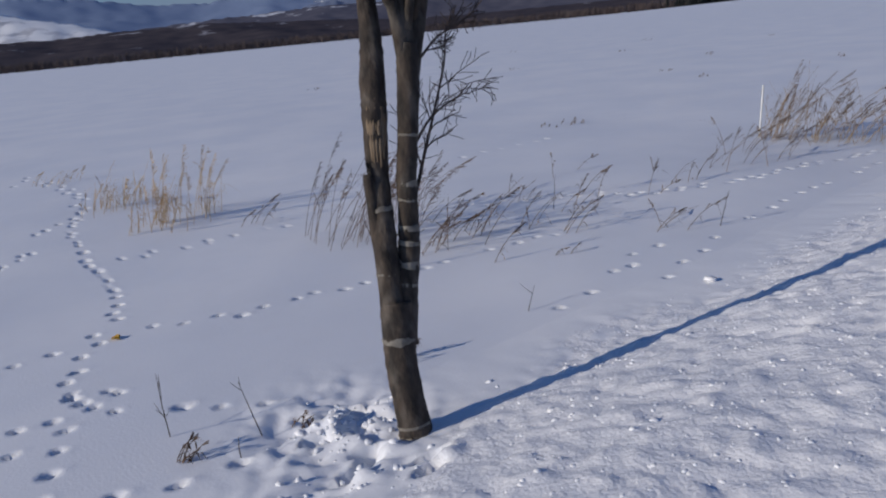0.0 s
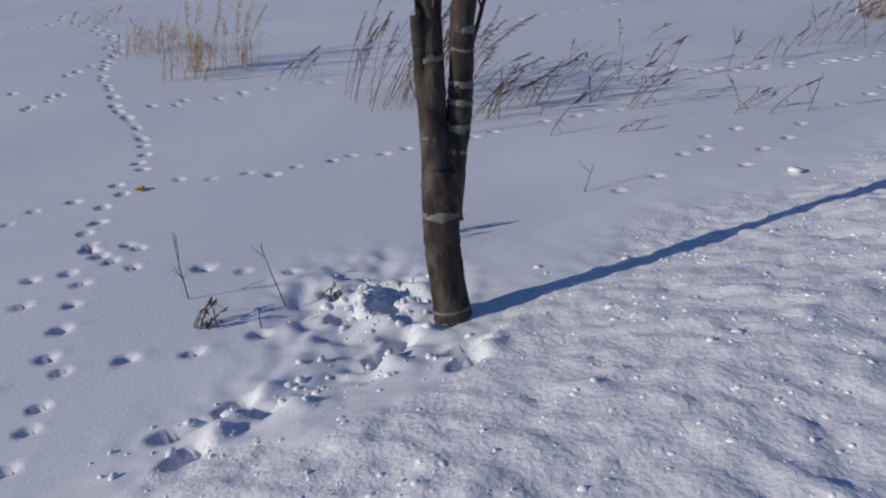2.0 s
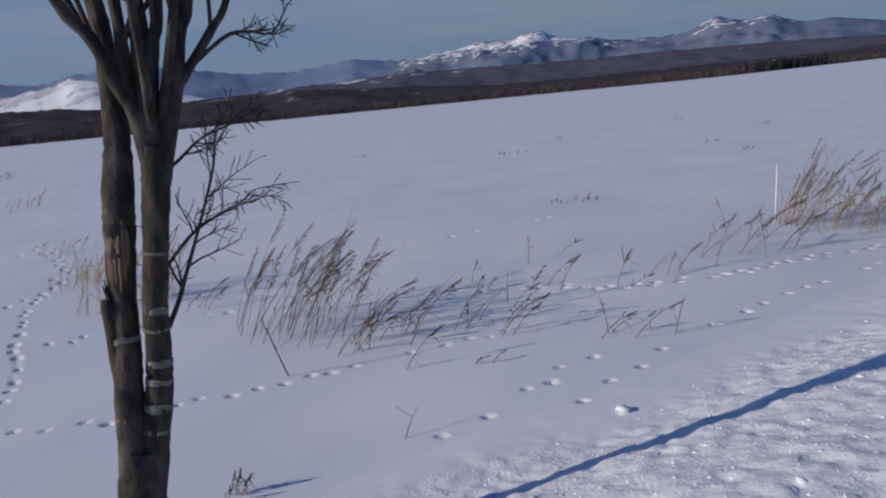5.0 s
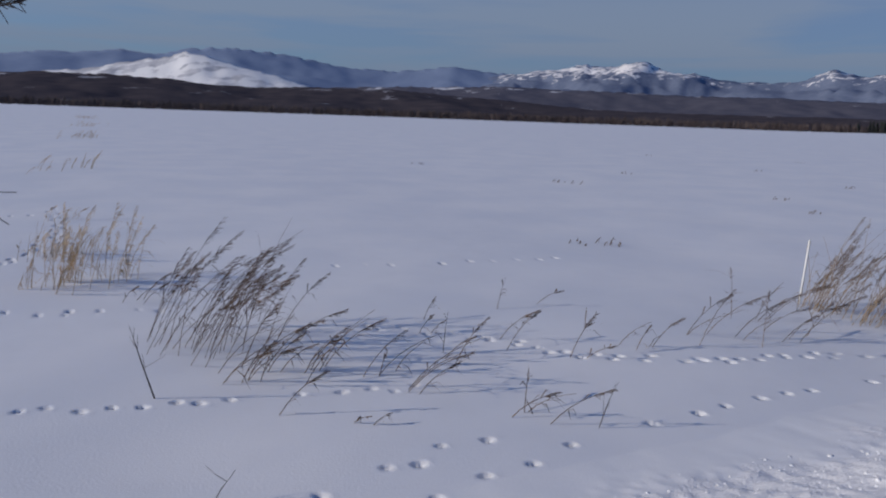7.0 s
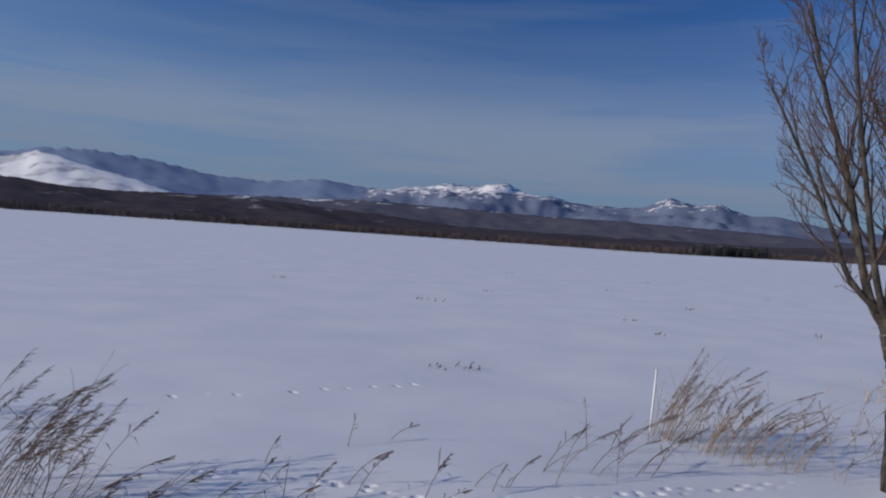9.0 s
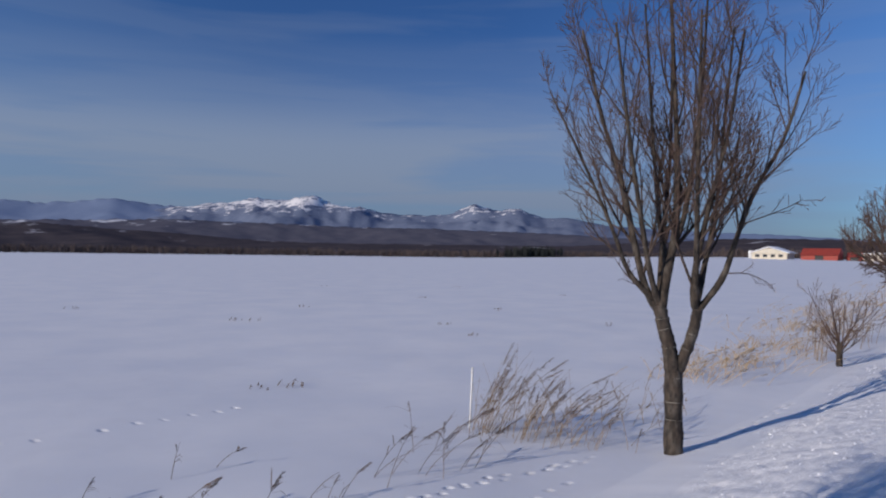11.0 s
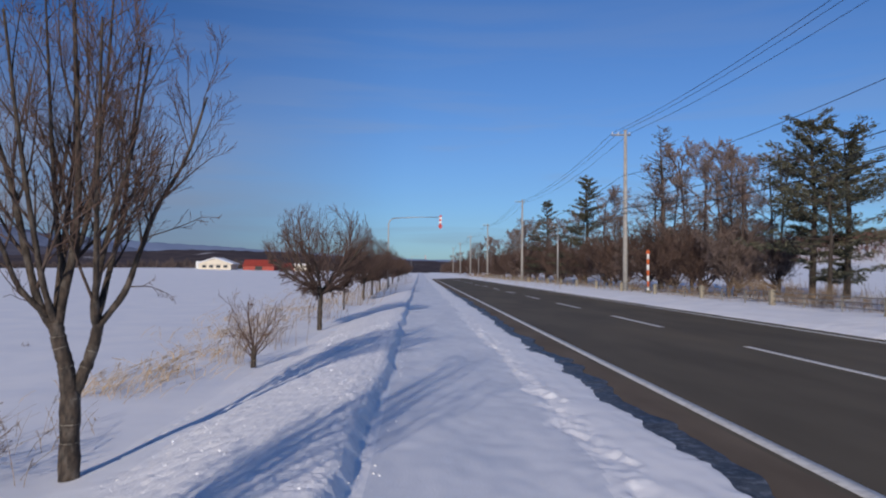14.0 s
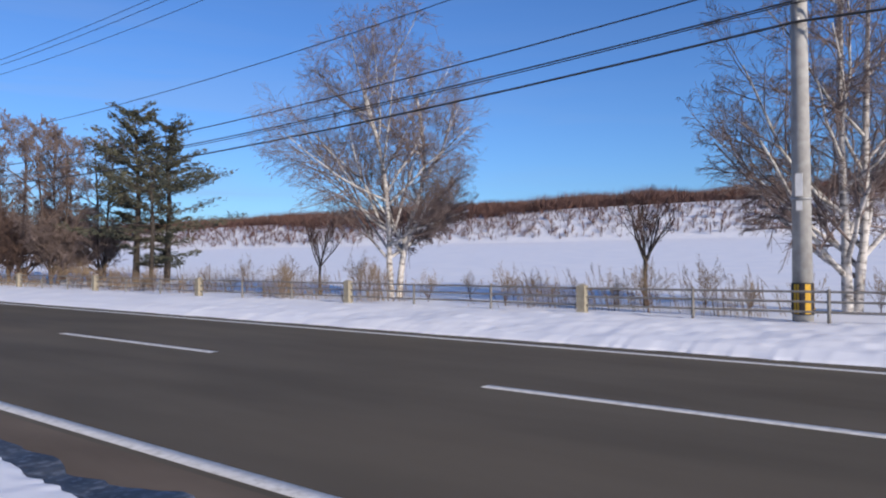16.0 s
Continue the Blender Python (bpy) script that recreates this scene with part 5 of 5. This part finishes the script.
for x, y, n, s in ((-4.3, 10.5, 60, 0.35), (-4.15, 12.2, 70, 0.4), (-4.4, 15.0, 70, 0.5), (-4.9, 19.4, 90, 0.7), (-5.2, 25, 90, 1.0), (-5.4, 32, 90, 1.2), (-5.9, 41, 90, 1.6), (-6.5, 55, 90, 2.2)):
    reed_clump("reed_clump", [(x, y, n, s)], "swept tan grass lying along the field edge", "grass", rr, (0.28, 0.6), (1.1, 1.9), stalk=STRAW, plume=REED, plume_frac=0.35, leaves=2, thick=0.0035 + y * 0.00012)
for x, y, n, s in ((-3.4, 13.9, 18, 0.22), (-3.5, 17.5, 30, 0.4), (-3.7, 27, 40, 0.5), (-3.8, 38, 60, 0.8), (-3.9, 48, 60, 1.0), (-4.0, 62, 70, 1.2), (-4.1, 80, 80, 2.0)):
    reed_clump("reed_clump", [(x, y, n, s)], "upright brown reeds between the roadside trees", "reeds", rr, (0.6, 1.15), (0.2, 0.6), stalk=REED, plume_frac=0.8, thick=0.003 + y * 0.00012)
# single bent weeds of the field edge
for x, y, n, s, h0, h1 in ((-3.75, 1.45, 4, 0.06, 0.25, 0.42), (-3.3, 1.9, 4, 0.08, 0.2, 0.35), (-4.35, 1.6, 4, 0.25, 0.25, 0.5), (-4.0, 2.75, 2, 0.04, 0.25, 0.35), (-4.2, 2.3, 3, 0.2, 0.3, 0.45), (-4.05, 3.4, 3, 0.1, 0.25, 0.4), (-4.1, 3.95, 4, 0.12, 0.35, 0.6), (-4.0, 4.4, 7, 0.16, 0.3, 0.6), (-4.3, 4.9, 6, 0.15, 0.3, 0.55), (-3.45, 0.95, 2, 0.05, 0.08, 0.14), (-6.4, -0.05, 4, 0.1, 0.2, 0.4), (-5.1, 2.0, 2, 0.2, 0.2, 0.35), (-4.9, 3.0, 3, 0.4, 0.2, 0.35)):
    reed_clump("weed", [(x, y, n, s)], "bent brown weed stalks poking from the snow", "weeds", rr, (h0, h1), (0.7, 1.3), leaves=3, plume_frac=0.75, thick=0.003)
reed_clump("weed", [(-2.86, -1.78, 7, 0.02)], "short dark heather-like weed in smooth snow", "weeds", rr, (0.05, 0.11), (0.5, 1.0), leaves=2, plume_frac=1.0, thick=0.003, droop=0.6)
reed_clump("weed", [(-2.75, -1.33, 4, 0.03)], "flattened weed beside the trampled snow", "weeds", rr, (0.06, 0.11), (0.9, 1.4), leaves=2, plume_frac=0.6, thick=0.003)
reed_clump("weed", [(-2.95, -0.62, 6, 0.03)], "small reddish weed tuft near the trunk", "weeds", rr, (0.08, 0.15), (0.1, 0.5), leaves=3, plume_frac=0.8, thick=0.002)
for x, y in ((-16.5, 10.6), (-15.9, 10.9), (-8.1, 5.6), (-7.9, 5.9), (-22.8, 9.1), (-12, 14), (-14, 19), (-20, 22), (-10, 12.5), (-17, 28), (-25, 30), (-9, 17), (-19, 15), (-30, 25)):
    reed_clump("weed", [(x, y, 5, 0.12)], "tiny stubble tuft showing through field snow", "weeds", rr, (0.05, 0.12), (0.2, 0.8), leaves=3, plume_frac=0.5, thick=0.006)
for x, y, n in ((-39, -1.9, 26), (-20.2, -1.5, 14), (-60, -2.8, 26), (-95, -4, 40)):
    reed_clump("reed_clump", [(x, y, n, 0.5)], "pale dry grass along the far ditch", "grass", rr, (0.2, 0.55), (0.2, 0.9), stalk=STRAW, plume=STRAW, thick=0.008)


def twig(name, x, y, h, label, seed, lean=(0.0, 0.0), kids=6):
    rng = random.Random(seed)
    o = thing(name, (x, y, zg(x, y)), label, "twig")
    b = Buf()
    top = Vector((lean[0], lean[1], h))
    b.tube([Vector((0, 0, -0.03)), top * 0.5 + Vector((0.008, -0.006, 0)), top], [0.0028 + 0.006 * max(0, h - 0.3) / 0.12 * 0.4, 0.0022 + 0.0016 * max(0, h - 0.3) / 0.12, 0.001], 5)
    for k in range(kids):
        p = top * rng.uniform(0.25, 0.95)
        d = Vector((rng.gauss(0, 0.5), rng.gauss(0, 0.5), 0.8)) * rng.uniform(0.04, 0.1)
        b.tube([p, p + d * 0.5, p + d + Vector((0, 0, 0.01))], [0.0016, 0.0013, 0.0008], 4)
    part("stem", b, TWIG, o)


twig("twig", -3.11, -1.765, 0.30, "thin upright bare twig in smooth snow", 1)
twig("twig", -2.82, -1.46, 0.26, "thin bare twig leaning in the snow", 2, (-0.04, -0.05), 2)
twig("twig", -4.17, 0.05, 0.42, "forked bare twig standing in the snow", 3, (-0.05, -0.12), 5)
twig("twig", -3.0, 2.18, 0.24, "short forked twig with broken crossbar", 4, (0.0, 0.1), 3)
twig("twig", -2.95, 0.2, 0.12, "thin pale stem bent over the snow", 5, (-0.05, 0.12), 1)
twig("twig", -4.4, 1.9, 0.3, "thin upright dry stem", 6, (0.02, 0.02), 2)
twig("twig", -2.72, -1.6, 0.1, "short dark stem poking from snow", 7, (0.02, 0.0), 0)

yb = Buf()
yb.poly([(-0.03, -0.02, 0), (0.02, -0.03, 0.01), (0.035, 0.015, 0.004), (0.0, 0.03, 0.014), (-0.03, 0.012, 0.005)])
yb.poly([(-0.02, -0.015, 0.006), (0.015, -0.02, 0.02), (0.025, 0.015, 0.012), (-0.005, 0.02, 0.022)])
yl = tagged(new("leaf", yb.mesh("leaf", YELLOWBIT, False)), "small yellow scrap lying on the tracks", "leaf")
yl.location = (-4.46, -1.67, zg(-4.46, -1.67) + 0.005)

# white stake
sx, sy = -4.80, 5.85
st = thing("stake", (sx, sy, zg(sx, sy)), "thin white marker stake in the snow", "stake")
part("rod", Buf().tube([(0, 0, -0.1), (0.01, 0.01, 0.3), (0.015, 0.02, 0.6)], 0.011, 8), WHITE, st)
part("cap", Buf().tube([(0.015, 0.02, 0.6), (0.015, 0.02, 0.625)], [0.013, 0.009], 8), WHITE, st)

# snow clods on the bank
rc = random.Random(3)
cb = Buf()
for k in range(6500):
    y = rc.uniform(-3.2, 3.5) if k % 3 else 3.5 + 14 * rc.random() ** 1.6
    x = -2.4 + 2.2 * rc.random() ** 0.85 + (0.3 if y < -1.0 else 0.0)
    x = min(x, -0.22)
    r = 0.0035 + 0.010 * rc.random() ** 2.5 + (0.012 if rc.random() < 0.012 else 0)
    if y > 3.5:
        r *= 1 + 0.12 * (y - 3.5)
    cb.lump((x, y, zg(x, y) - r * 0.1), r, rc, rc.uniform(0.3, 0.6))
for k in range(110):
    y = rc.uniform(0.5, 18)
    x = -0.12 + abs(rc.gauss(0, 0.07))
    r = 0.004 + 0.011 * rc.random() ** 2
    cb.lump((x, y, zg(x, y) + r * 0.1), r, rc, 0.8)
for k in range(230):
    x, y = rc.gauss(-2.58, 0.12), rc.gauss(-1.17, 0.12)
    if k % 3 == 0:
        x, y = rc.gauss(-2.14, 0.09), rc.gauss(-1.7, 0.3)
    r = 0.006 + 0.02 * rc.random() ** 2
    cb.lump((x, y, zg(x, y) + r * 0.15), r, rc, rc.uniform(0.45, 0.8))
tagged(new("snow_clods", cb.mesh("snow_clods", CLOD)), "broken clods of ploughed snow on the bank", "snow", kind="stuff")
lump = tagged(new("snow_lump", Buf().lump((0, 0, 0), 0.045, rc, 0.5).mesh("snow_lump", CLOD)), "single lump of snow on smooth field", "snow lump")
lump.location = (-2.38, 1.11, zg(-2.38, 1.11) + 0.015)


# ---- street furniture ----
def utility_pole(x, y, h, r, near):
    o = thing("utility_pole", (x, y, zg(x, y)), "tall grey concrete utility pole" + (" with a yellow and black base band" if near else " with crossarms"), "utility pole", "utility poles")
    part("shaft", Buf().tube([(0, 0, -0.3), (0, 0, h * 0.4), (0, 0, h)], [r, r * 0.82, r * 0.6], 16), CONCRETE, o)
    if near:
        band_ = Buf().tube([(0, 0, 0.12), (0, 0, 0.68)], r * 1.02 + 0.006, 16, False)
        part("base_band", band_, BLACK, o, "black wrap with yellow stripes")
        for k in range(6):
            t = k * math.pi / 3 + 0.4
            t2 = t + 0.52
            rr_ = r * 1.02 + 0.011
            b = Buf().poly([(math.cos(t) * rr_, math.sin(t) * rr_, 0.14), (math.cos(t2) * rr_, math.sin(t2) * rr_, 0.14), (math.cos(t2) * rr_, math.sin(t2) * rr_, 0.66), (math.cos(t) * rr_, math.sin(t) * rr_, 0.66)])
            part("yellow_stripe", b, YELLOW, o, "yellow stripe", False)
        part("number_plate", Buf().box((-r - 0.02, -0.06, 2.2), (-r - 0.008, 0.06, 2.6)), WHITE, o, "small white plate", False)
        part("number_plate", Buf().box((-r - 0.02, -0.05, 1.95), (-r - 0.008, 0.05, 2.12)), WHITE, o, "small white plate", False)
        part("clamp", Buf().tube([(0, 0, 2.14), (0, 0, 2.18)], r * 0.97 + 0.01, 16), STEEL, o)
    for z in (h - 0.35,):
        part("crossarm", Buf().box((-0.95, -0.05, z - 0.05), (0.35, 0.05, z + 0.05)), STEEL, o)
        for xx in (-0.9, -0.5, 0.28):
            part("insulator", Buf().tube([(xx, 0, z + 0.05), (xx, 0, z + 0.12), (xx, 0, z + 0.2)], [0.03, 0.05, 0.025], 8), WHITE, o)
    for z in (5.3, 5.65, 6.0):
        part("cable_clamp", Buf().box((-r - 0.06, -0.05, z - 0.04), (-r * 0.7, 0.05, z + 0.04)), STEEL, o)
    return o


PX = 14.15
POLES = [(-46, 11.0, False), (2.5, 11.0, True), (48.0, 11.0, False), (97, 11.2, False), (147, 11.2, False), (197, 11.2, False), (247, 11.2, False), (300, 11.2, False)]
for y, h, near_ in POLES:
    utility_pole(PX, y, h, 0.175, near_)
WIRES = [(-0.9, 10.85, 0.8, 0.012), (-0.5, 10.85, 0.8, 0.012), (0.28, 10.85, 0.8, 0.012), (-0.25, 7.9, 0.85, 0.013), (-0.22, 6.2, 0.68, 0.017), (-0.22, 5.7, 0.64, 0.017), (-0.22, 5.66, 0.67, 0.012), (-0.22, 5.32, 0.66, 0.024)]
for (y0, h0, _a), (y1, h1, _b) in zip(POLES, POLES[1:]):
    for dx, z, sag, r in WIRES:
        b = Buf()
        b.tube([(PX + dx, y0 + (y1 - y0) * t / 16, z + 0.2 - sag * 4 * (t / 16) * (1 - t / 16)) for t in range(17)], r, 5, False)
        tagged(new("cable", b.mesh("cable", WIRE)), "black overhead cable sagging between utility poles", "cable", "overhead cables")


# fence across the road
FX = 13.6
fence = thing("fence", (FX, 0, 0), "low pipe fence with stout concrete posts in snow", "fence")
cp = Buf().box((-0.09, -0.09, -0.25), (0.09, 0.09, 0.56))
cp.poly([(-0.09, -0.09, 0.56), (0.09, -0.09, 0.56), (0.0, 0.0, 0.61)]).poly([(0.09, -0.09, 0.56), (0.09, 0.09, 0.56), (0, 0, 0.61)]).poly([(0.09, 0.09, 0.56), (-0.09, 0.09, 0.56), (0, 0, 0.61)]).poly([(-0.09, 0.09, 0.56), (-0.09, -0.09, 0.56), (0, 0, 0.61)])
cpm = cp.mesh("concrete_post", POSTCON, False)
spm = Buf().tube([(0, 0, -0.25), (0, 0, 0.54)], 0.03, 8).mesh("steel_post", GREYRAIL)
BAY = 6.75
for k in range(-3, 22):
    y = 6.5 + BAY * k
    c = new("concrete_post", cpm)
    c.parent, c.location = fence, (0, y, zg(FX, y))
    for q in (1, 2):
        s = new("steel_post", spm)
        s.parent, s.location = fence, (0, y + BAY * q / 3, zg(FX, y))
    for z in (0.17, 0.34, 0.51):
        za, zb = zg(FX, y), zg(FX, y + BAY)
        part("rail", Buf().tube([(0, y + 0.09, za + z), (0, y + BAY - 0.09, zb + z)], 0.02, 8, False), GREYRAIL, fence)


def striped_post():
    x, y = 13.9, 42.4
    o = thing("marker_post", (x, y, zg(x, y)), "orange and white striped snow marker post", "marker post")
    for k in range(7):
        z = 0.05 + k * 0.33
        part("band", Buf().tube([(0, 0, z), (0, 0, z + 0.33)], 0.075, 10), ORANGE if k % 2 else WHITE, o)
    part("lamp", Buf().tube([(0, 0, 2.36), (0, 0, 2.44), (0, 0, 2.58)], [0.12, 0.13, 0.05], 10), ORANGE, o, "orange beacon cap")
    part("foot", Buf().box((-0.14, -0.14, -0.1), (0.14, 0.14, 0.12)), POSTCON, o)


striped_post()
for y in (72.0, 170.0):
    o = thing("thin_pole", (14.2, y, zg(14.2, y)), "slender steel pole on the far verge", "pole")
    part("shaft", Buf().tube([(0, 0, -0.2), (0, 0, 3), (0, 0, 5.9)], [0.09, 0.075, 0.06], 10), STEEL, o)
    part("arm", Buf().tube([(0, 0, 5.8), (-0.4, 0, 5.95), (-0.9, 0, 6.0)], 0.035, 8), STEEL, o)


def arrow_mast(x, y, reach, h):
    o = thing("arrow_mast", (x, y, zg(x, y)), "grey steel mast with overhanging striped snow arrow", "road sign mast", "snow arrow masts")
    part("mast", Buf().tube([(0, 0, -0.2), (0, 0, h * 0.5), (0, 0, h - 0.5), (0.12, 0, h - 0.15), (0.5, 0, h + 0.1)], [0.09, 0.08, 0.065, 0.06, 0.055], 10), STEEL, o)
    part("arm", Buf().tube([(0.5, 0, h + 0.1), (reach * 0.6, 0, h + 0.24), (reach, 0, h + 0.25)], [0.05, 0.035, 0.03], 8), STEEL, o)
    for k in range(5):
        z = h + 0.45 - 0.2 * (k + 1)
        part("stripe", Buf().box((reach - 0.11, -0.03, z), (reach + 0.11, 0.03, z + 0.2)), WHITE if k % 2 else RED, o, smooth=False)
    z = h + 0.45 - 1.0
    b = Buf()
    for yy in (-0.03, 0.03):
        b.poly([(reach - 0.2, yy, z), (reach + 0.2, yy, z), (reach + 0.2, yy, z - 0.14), (reach, yy, z - 0.36), (reach - 0.2, yy, z - 0.14)])
    n = len(b.v) - 10
    for k in range(5):
        b.f.append((n + k, n + (k + 1) % 5, n + 5 + (k + 1) % 5, n + 5 + k))
    part("arrow_tip", b, RED, o, "red arrow tip pointing down", False)


arrow_mast(-2.95, 70.0, 5.1, 6.9)
arrow_mast(-3.0, 260.0, 5.1, 6.9)


# ---- farm in the distance ----
def farmhouse():
    x, y = -93, 332
    o = thing("farmhouse", (x, y, zg(x, y)), "cream farmhouse with a low snowy gable roof", "house")
    w, d, h = 7.2, 6, 2.5
    part("wall", Buf().box((-w, -d, -0.6), (w, d, h)), WALLCREAM, o, smooth=False)
    g = Buf()
    for s in (-d - 0.4, d + 0.4):
        g.poly([(-w - 0.8, s, h - 0.2), (w + 0.8, s, h - 0.2), (0, s, h + 2.3)])
    g.f.append((0, 2, 5, 3))
    g.f.append((2, 1, 4, 5))
    part("roof", g, WALLCREAM, o, "pale gable end", False)
    rf = Buf()
    for s in (-1, 1):
        rf.poly([(s * (w + 1.1), -d - 0.8, h - 0.2), (s * (w + 1.1), d + 0.8, h - 0.2), (0, d + 0.8, h + 2.6), (0, -d - 0.8, h + 2.6)])
        rf.poly([(s * (w + 1.1), -d - 0.8, h + 0.15), (s * (w + 1.1), d + 0.8, h + 0.15), (0, d + 0.8, h + 2.95), (0, -d - 0.8, h + 2.95)])
        rf.poly([(s * (w + 1.1), -d - 0.8, h - 0.2), (s * (w + 1.1), -d - 0.8, h + 0.15), (0, -d - 0.8, h + 2.95), (0, -d - 0.8, h + 2.6)])
    part("roof_snow", rf, SNOW, o, "snow on the roof", False)
    for wx in (-4.8, -1.6, 1.6, 4.8):
        win = part("window", Buf().box((wx - 0.9, -d - 0.06, 0.7), (wx + 0.9, -d - 0.02, 1.9)), DARKGLASS, o, "dark window", False)
    part("silo", Buf().tube([(-w - 2.3, 0, -0.5), (-w - 2.3, 0, 3.2), (-w - 2.3, 0, 3.8)], [0.9, 0.9, 0.3], 14), WHITE, o, "small white silo")


def barn(x, y, w, h, label):
    o = thing("barn", (x, y, zg(x, y)), label, "barn")
    d = 5
    part("wall", Buf().box((-w, -d, -0.6), (w, d, h * 0.45)), ROOFRED, o, smooth=False)
    g = Buf()
    g.poly([(-w - 0.3, -d - 0.5, h * 0.4), (w + 0.3, -d - 0.5, h * 0.4), (w + 0.3, 0, h), (-w - 0.3, 0, h)])
    g.poly([(-w - 0.3, d + 0.5, h * 0.4), (w + 0.3, d + 0.5, h * 0.4), (w + 0.3, 0, h), (-w - 0.3, 0, h)])
    g.poly([(-w - 0.3, -d - 0.5, h * 0.4), (-w - 0.3, 0, h), (-w - 0.3, d + 0.5, h * 0.4)]).poly([(w + 0.3, -d - 0.5, h * 0.4), (w + 0.3, 0, h), (w + 0.3, d + 0.5, h * 0.4)])
    part("roof", g, ROOFRED, o, smooth=False)
    part("door", Buf().box((-1.6, -d - 0.1, -0.5), (1.6, -d - 0.02, h * 0.38)), BLACK, o, "dark doorway", False)


farmhouse()
barn(-73.5, 332, 7.0, 4.9, "red sheet-metal barn beside the farmhouse")
barn(-62, 340, 3.0, 3.6, "dark red shed beside the barn")
sh = thing("shed", (-55.0, 336, zg(-55.0, 336)), "white shed half hidden by roadside trees", "shed")
part("wall", Buf().box((-3.5, -3, -0.6), (3.5, 3, 3.0)), WALLCREAM, sh, smooth=False)
part("roof", Buf().box((-3.9, -3.4, 3.0), (3.9, 3.4, 3.5)), SNOW, sh, "snow-covered roof", False)
# grasses under the fence across the road
for k in range(16):
    y = 3 + k * 3.2 + rr.uniform(-1, 1)
    reed_clump("reed_clump", [(15.0 + rr.uniform(-0.4, 1.0), y, 150 if 17 < y < 34 else 85, 0.6)], "dry tan weeds behind the fence", "weeds", rr, (0.4, 1.1), (0.05, 0.5), stalk=REED, plume_frac=0.5, thick=0.0055, leaves=4)
for k in range(16):
    y = 56 + k * 9
    reed_clump("reed_clump", [(15.2, y, 60, 1.8)], "dry tan weeds behind the fence", "weeds", rr, (0.5, 1.2), (0.05, 0.5), stalk=REED, plume_frac=0.4, thick=0.014)
# twiggy brown shrubs and weeds between the fence and the trees
WEEDP = dict(MAPLE)
WEEDP.update(kids=[4, 5, 4, 3], angle=[(15, 40), (20, 45), (25, 50), (25, 50)], up=[0.1, 0.08, 0.05, 0.03, 0.0], rmin=0.0026)
weedbush = bare_tree("shrub", (15.2, 9.4, zg(15.2, 9.4)), 1.05, 0.016, 91, "low twiggy brown shrub in snow behind the fence", "shrubs behind the fence", TWIGRED, REED, WEEDP, 7, 42, 0.1, "shrub")
rs = random.Random(92)
for k in range(34):
    y = -1.0 + k * 1.12 + rs.uniform(-0.6, 0.6)
    x = 14.7 + 2.6 * rs.random() ** 1.3
    s = rs.uniform(0.45, 1.15) * (1.25 if 15 < y < 24 else 1.0)
    weedbush.scale = (s * rs.uniform(0.9, 1.3), s, s)
    copy_thing(weedbush, pose(x, y, zg(x, y), 0, 0, rs.uniform(0, 360)))
weedbush.scale = (1, 1, 1)
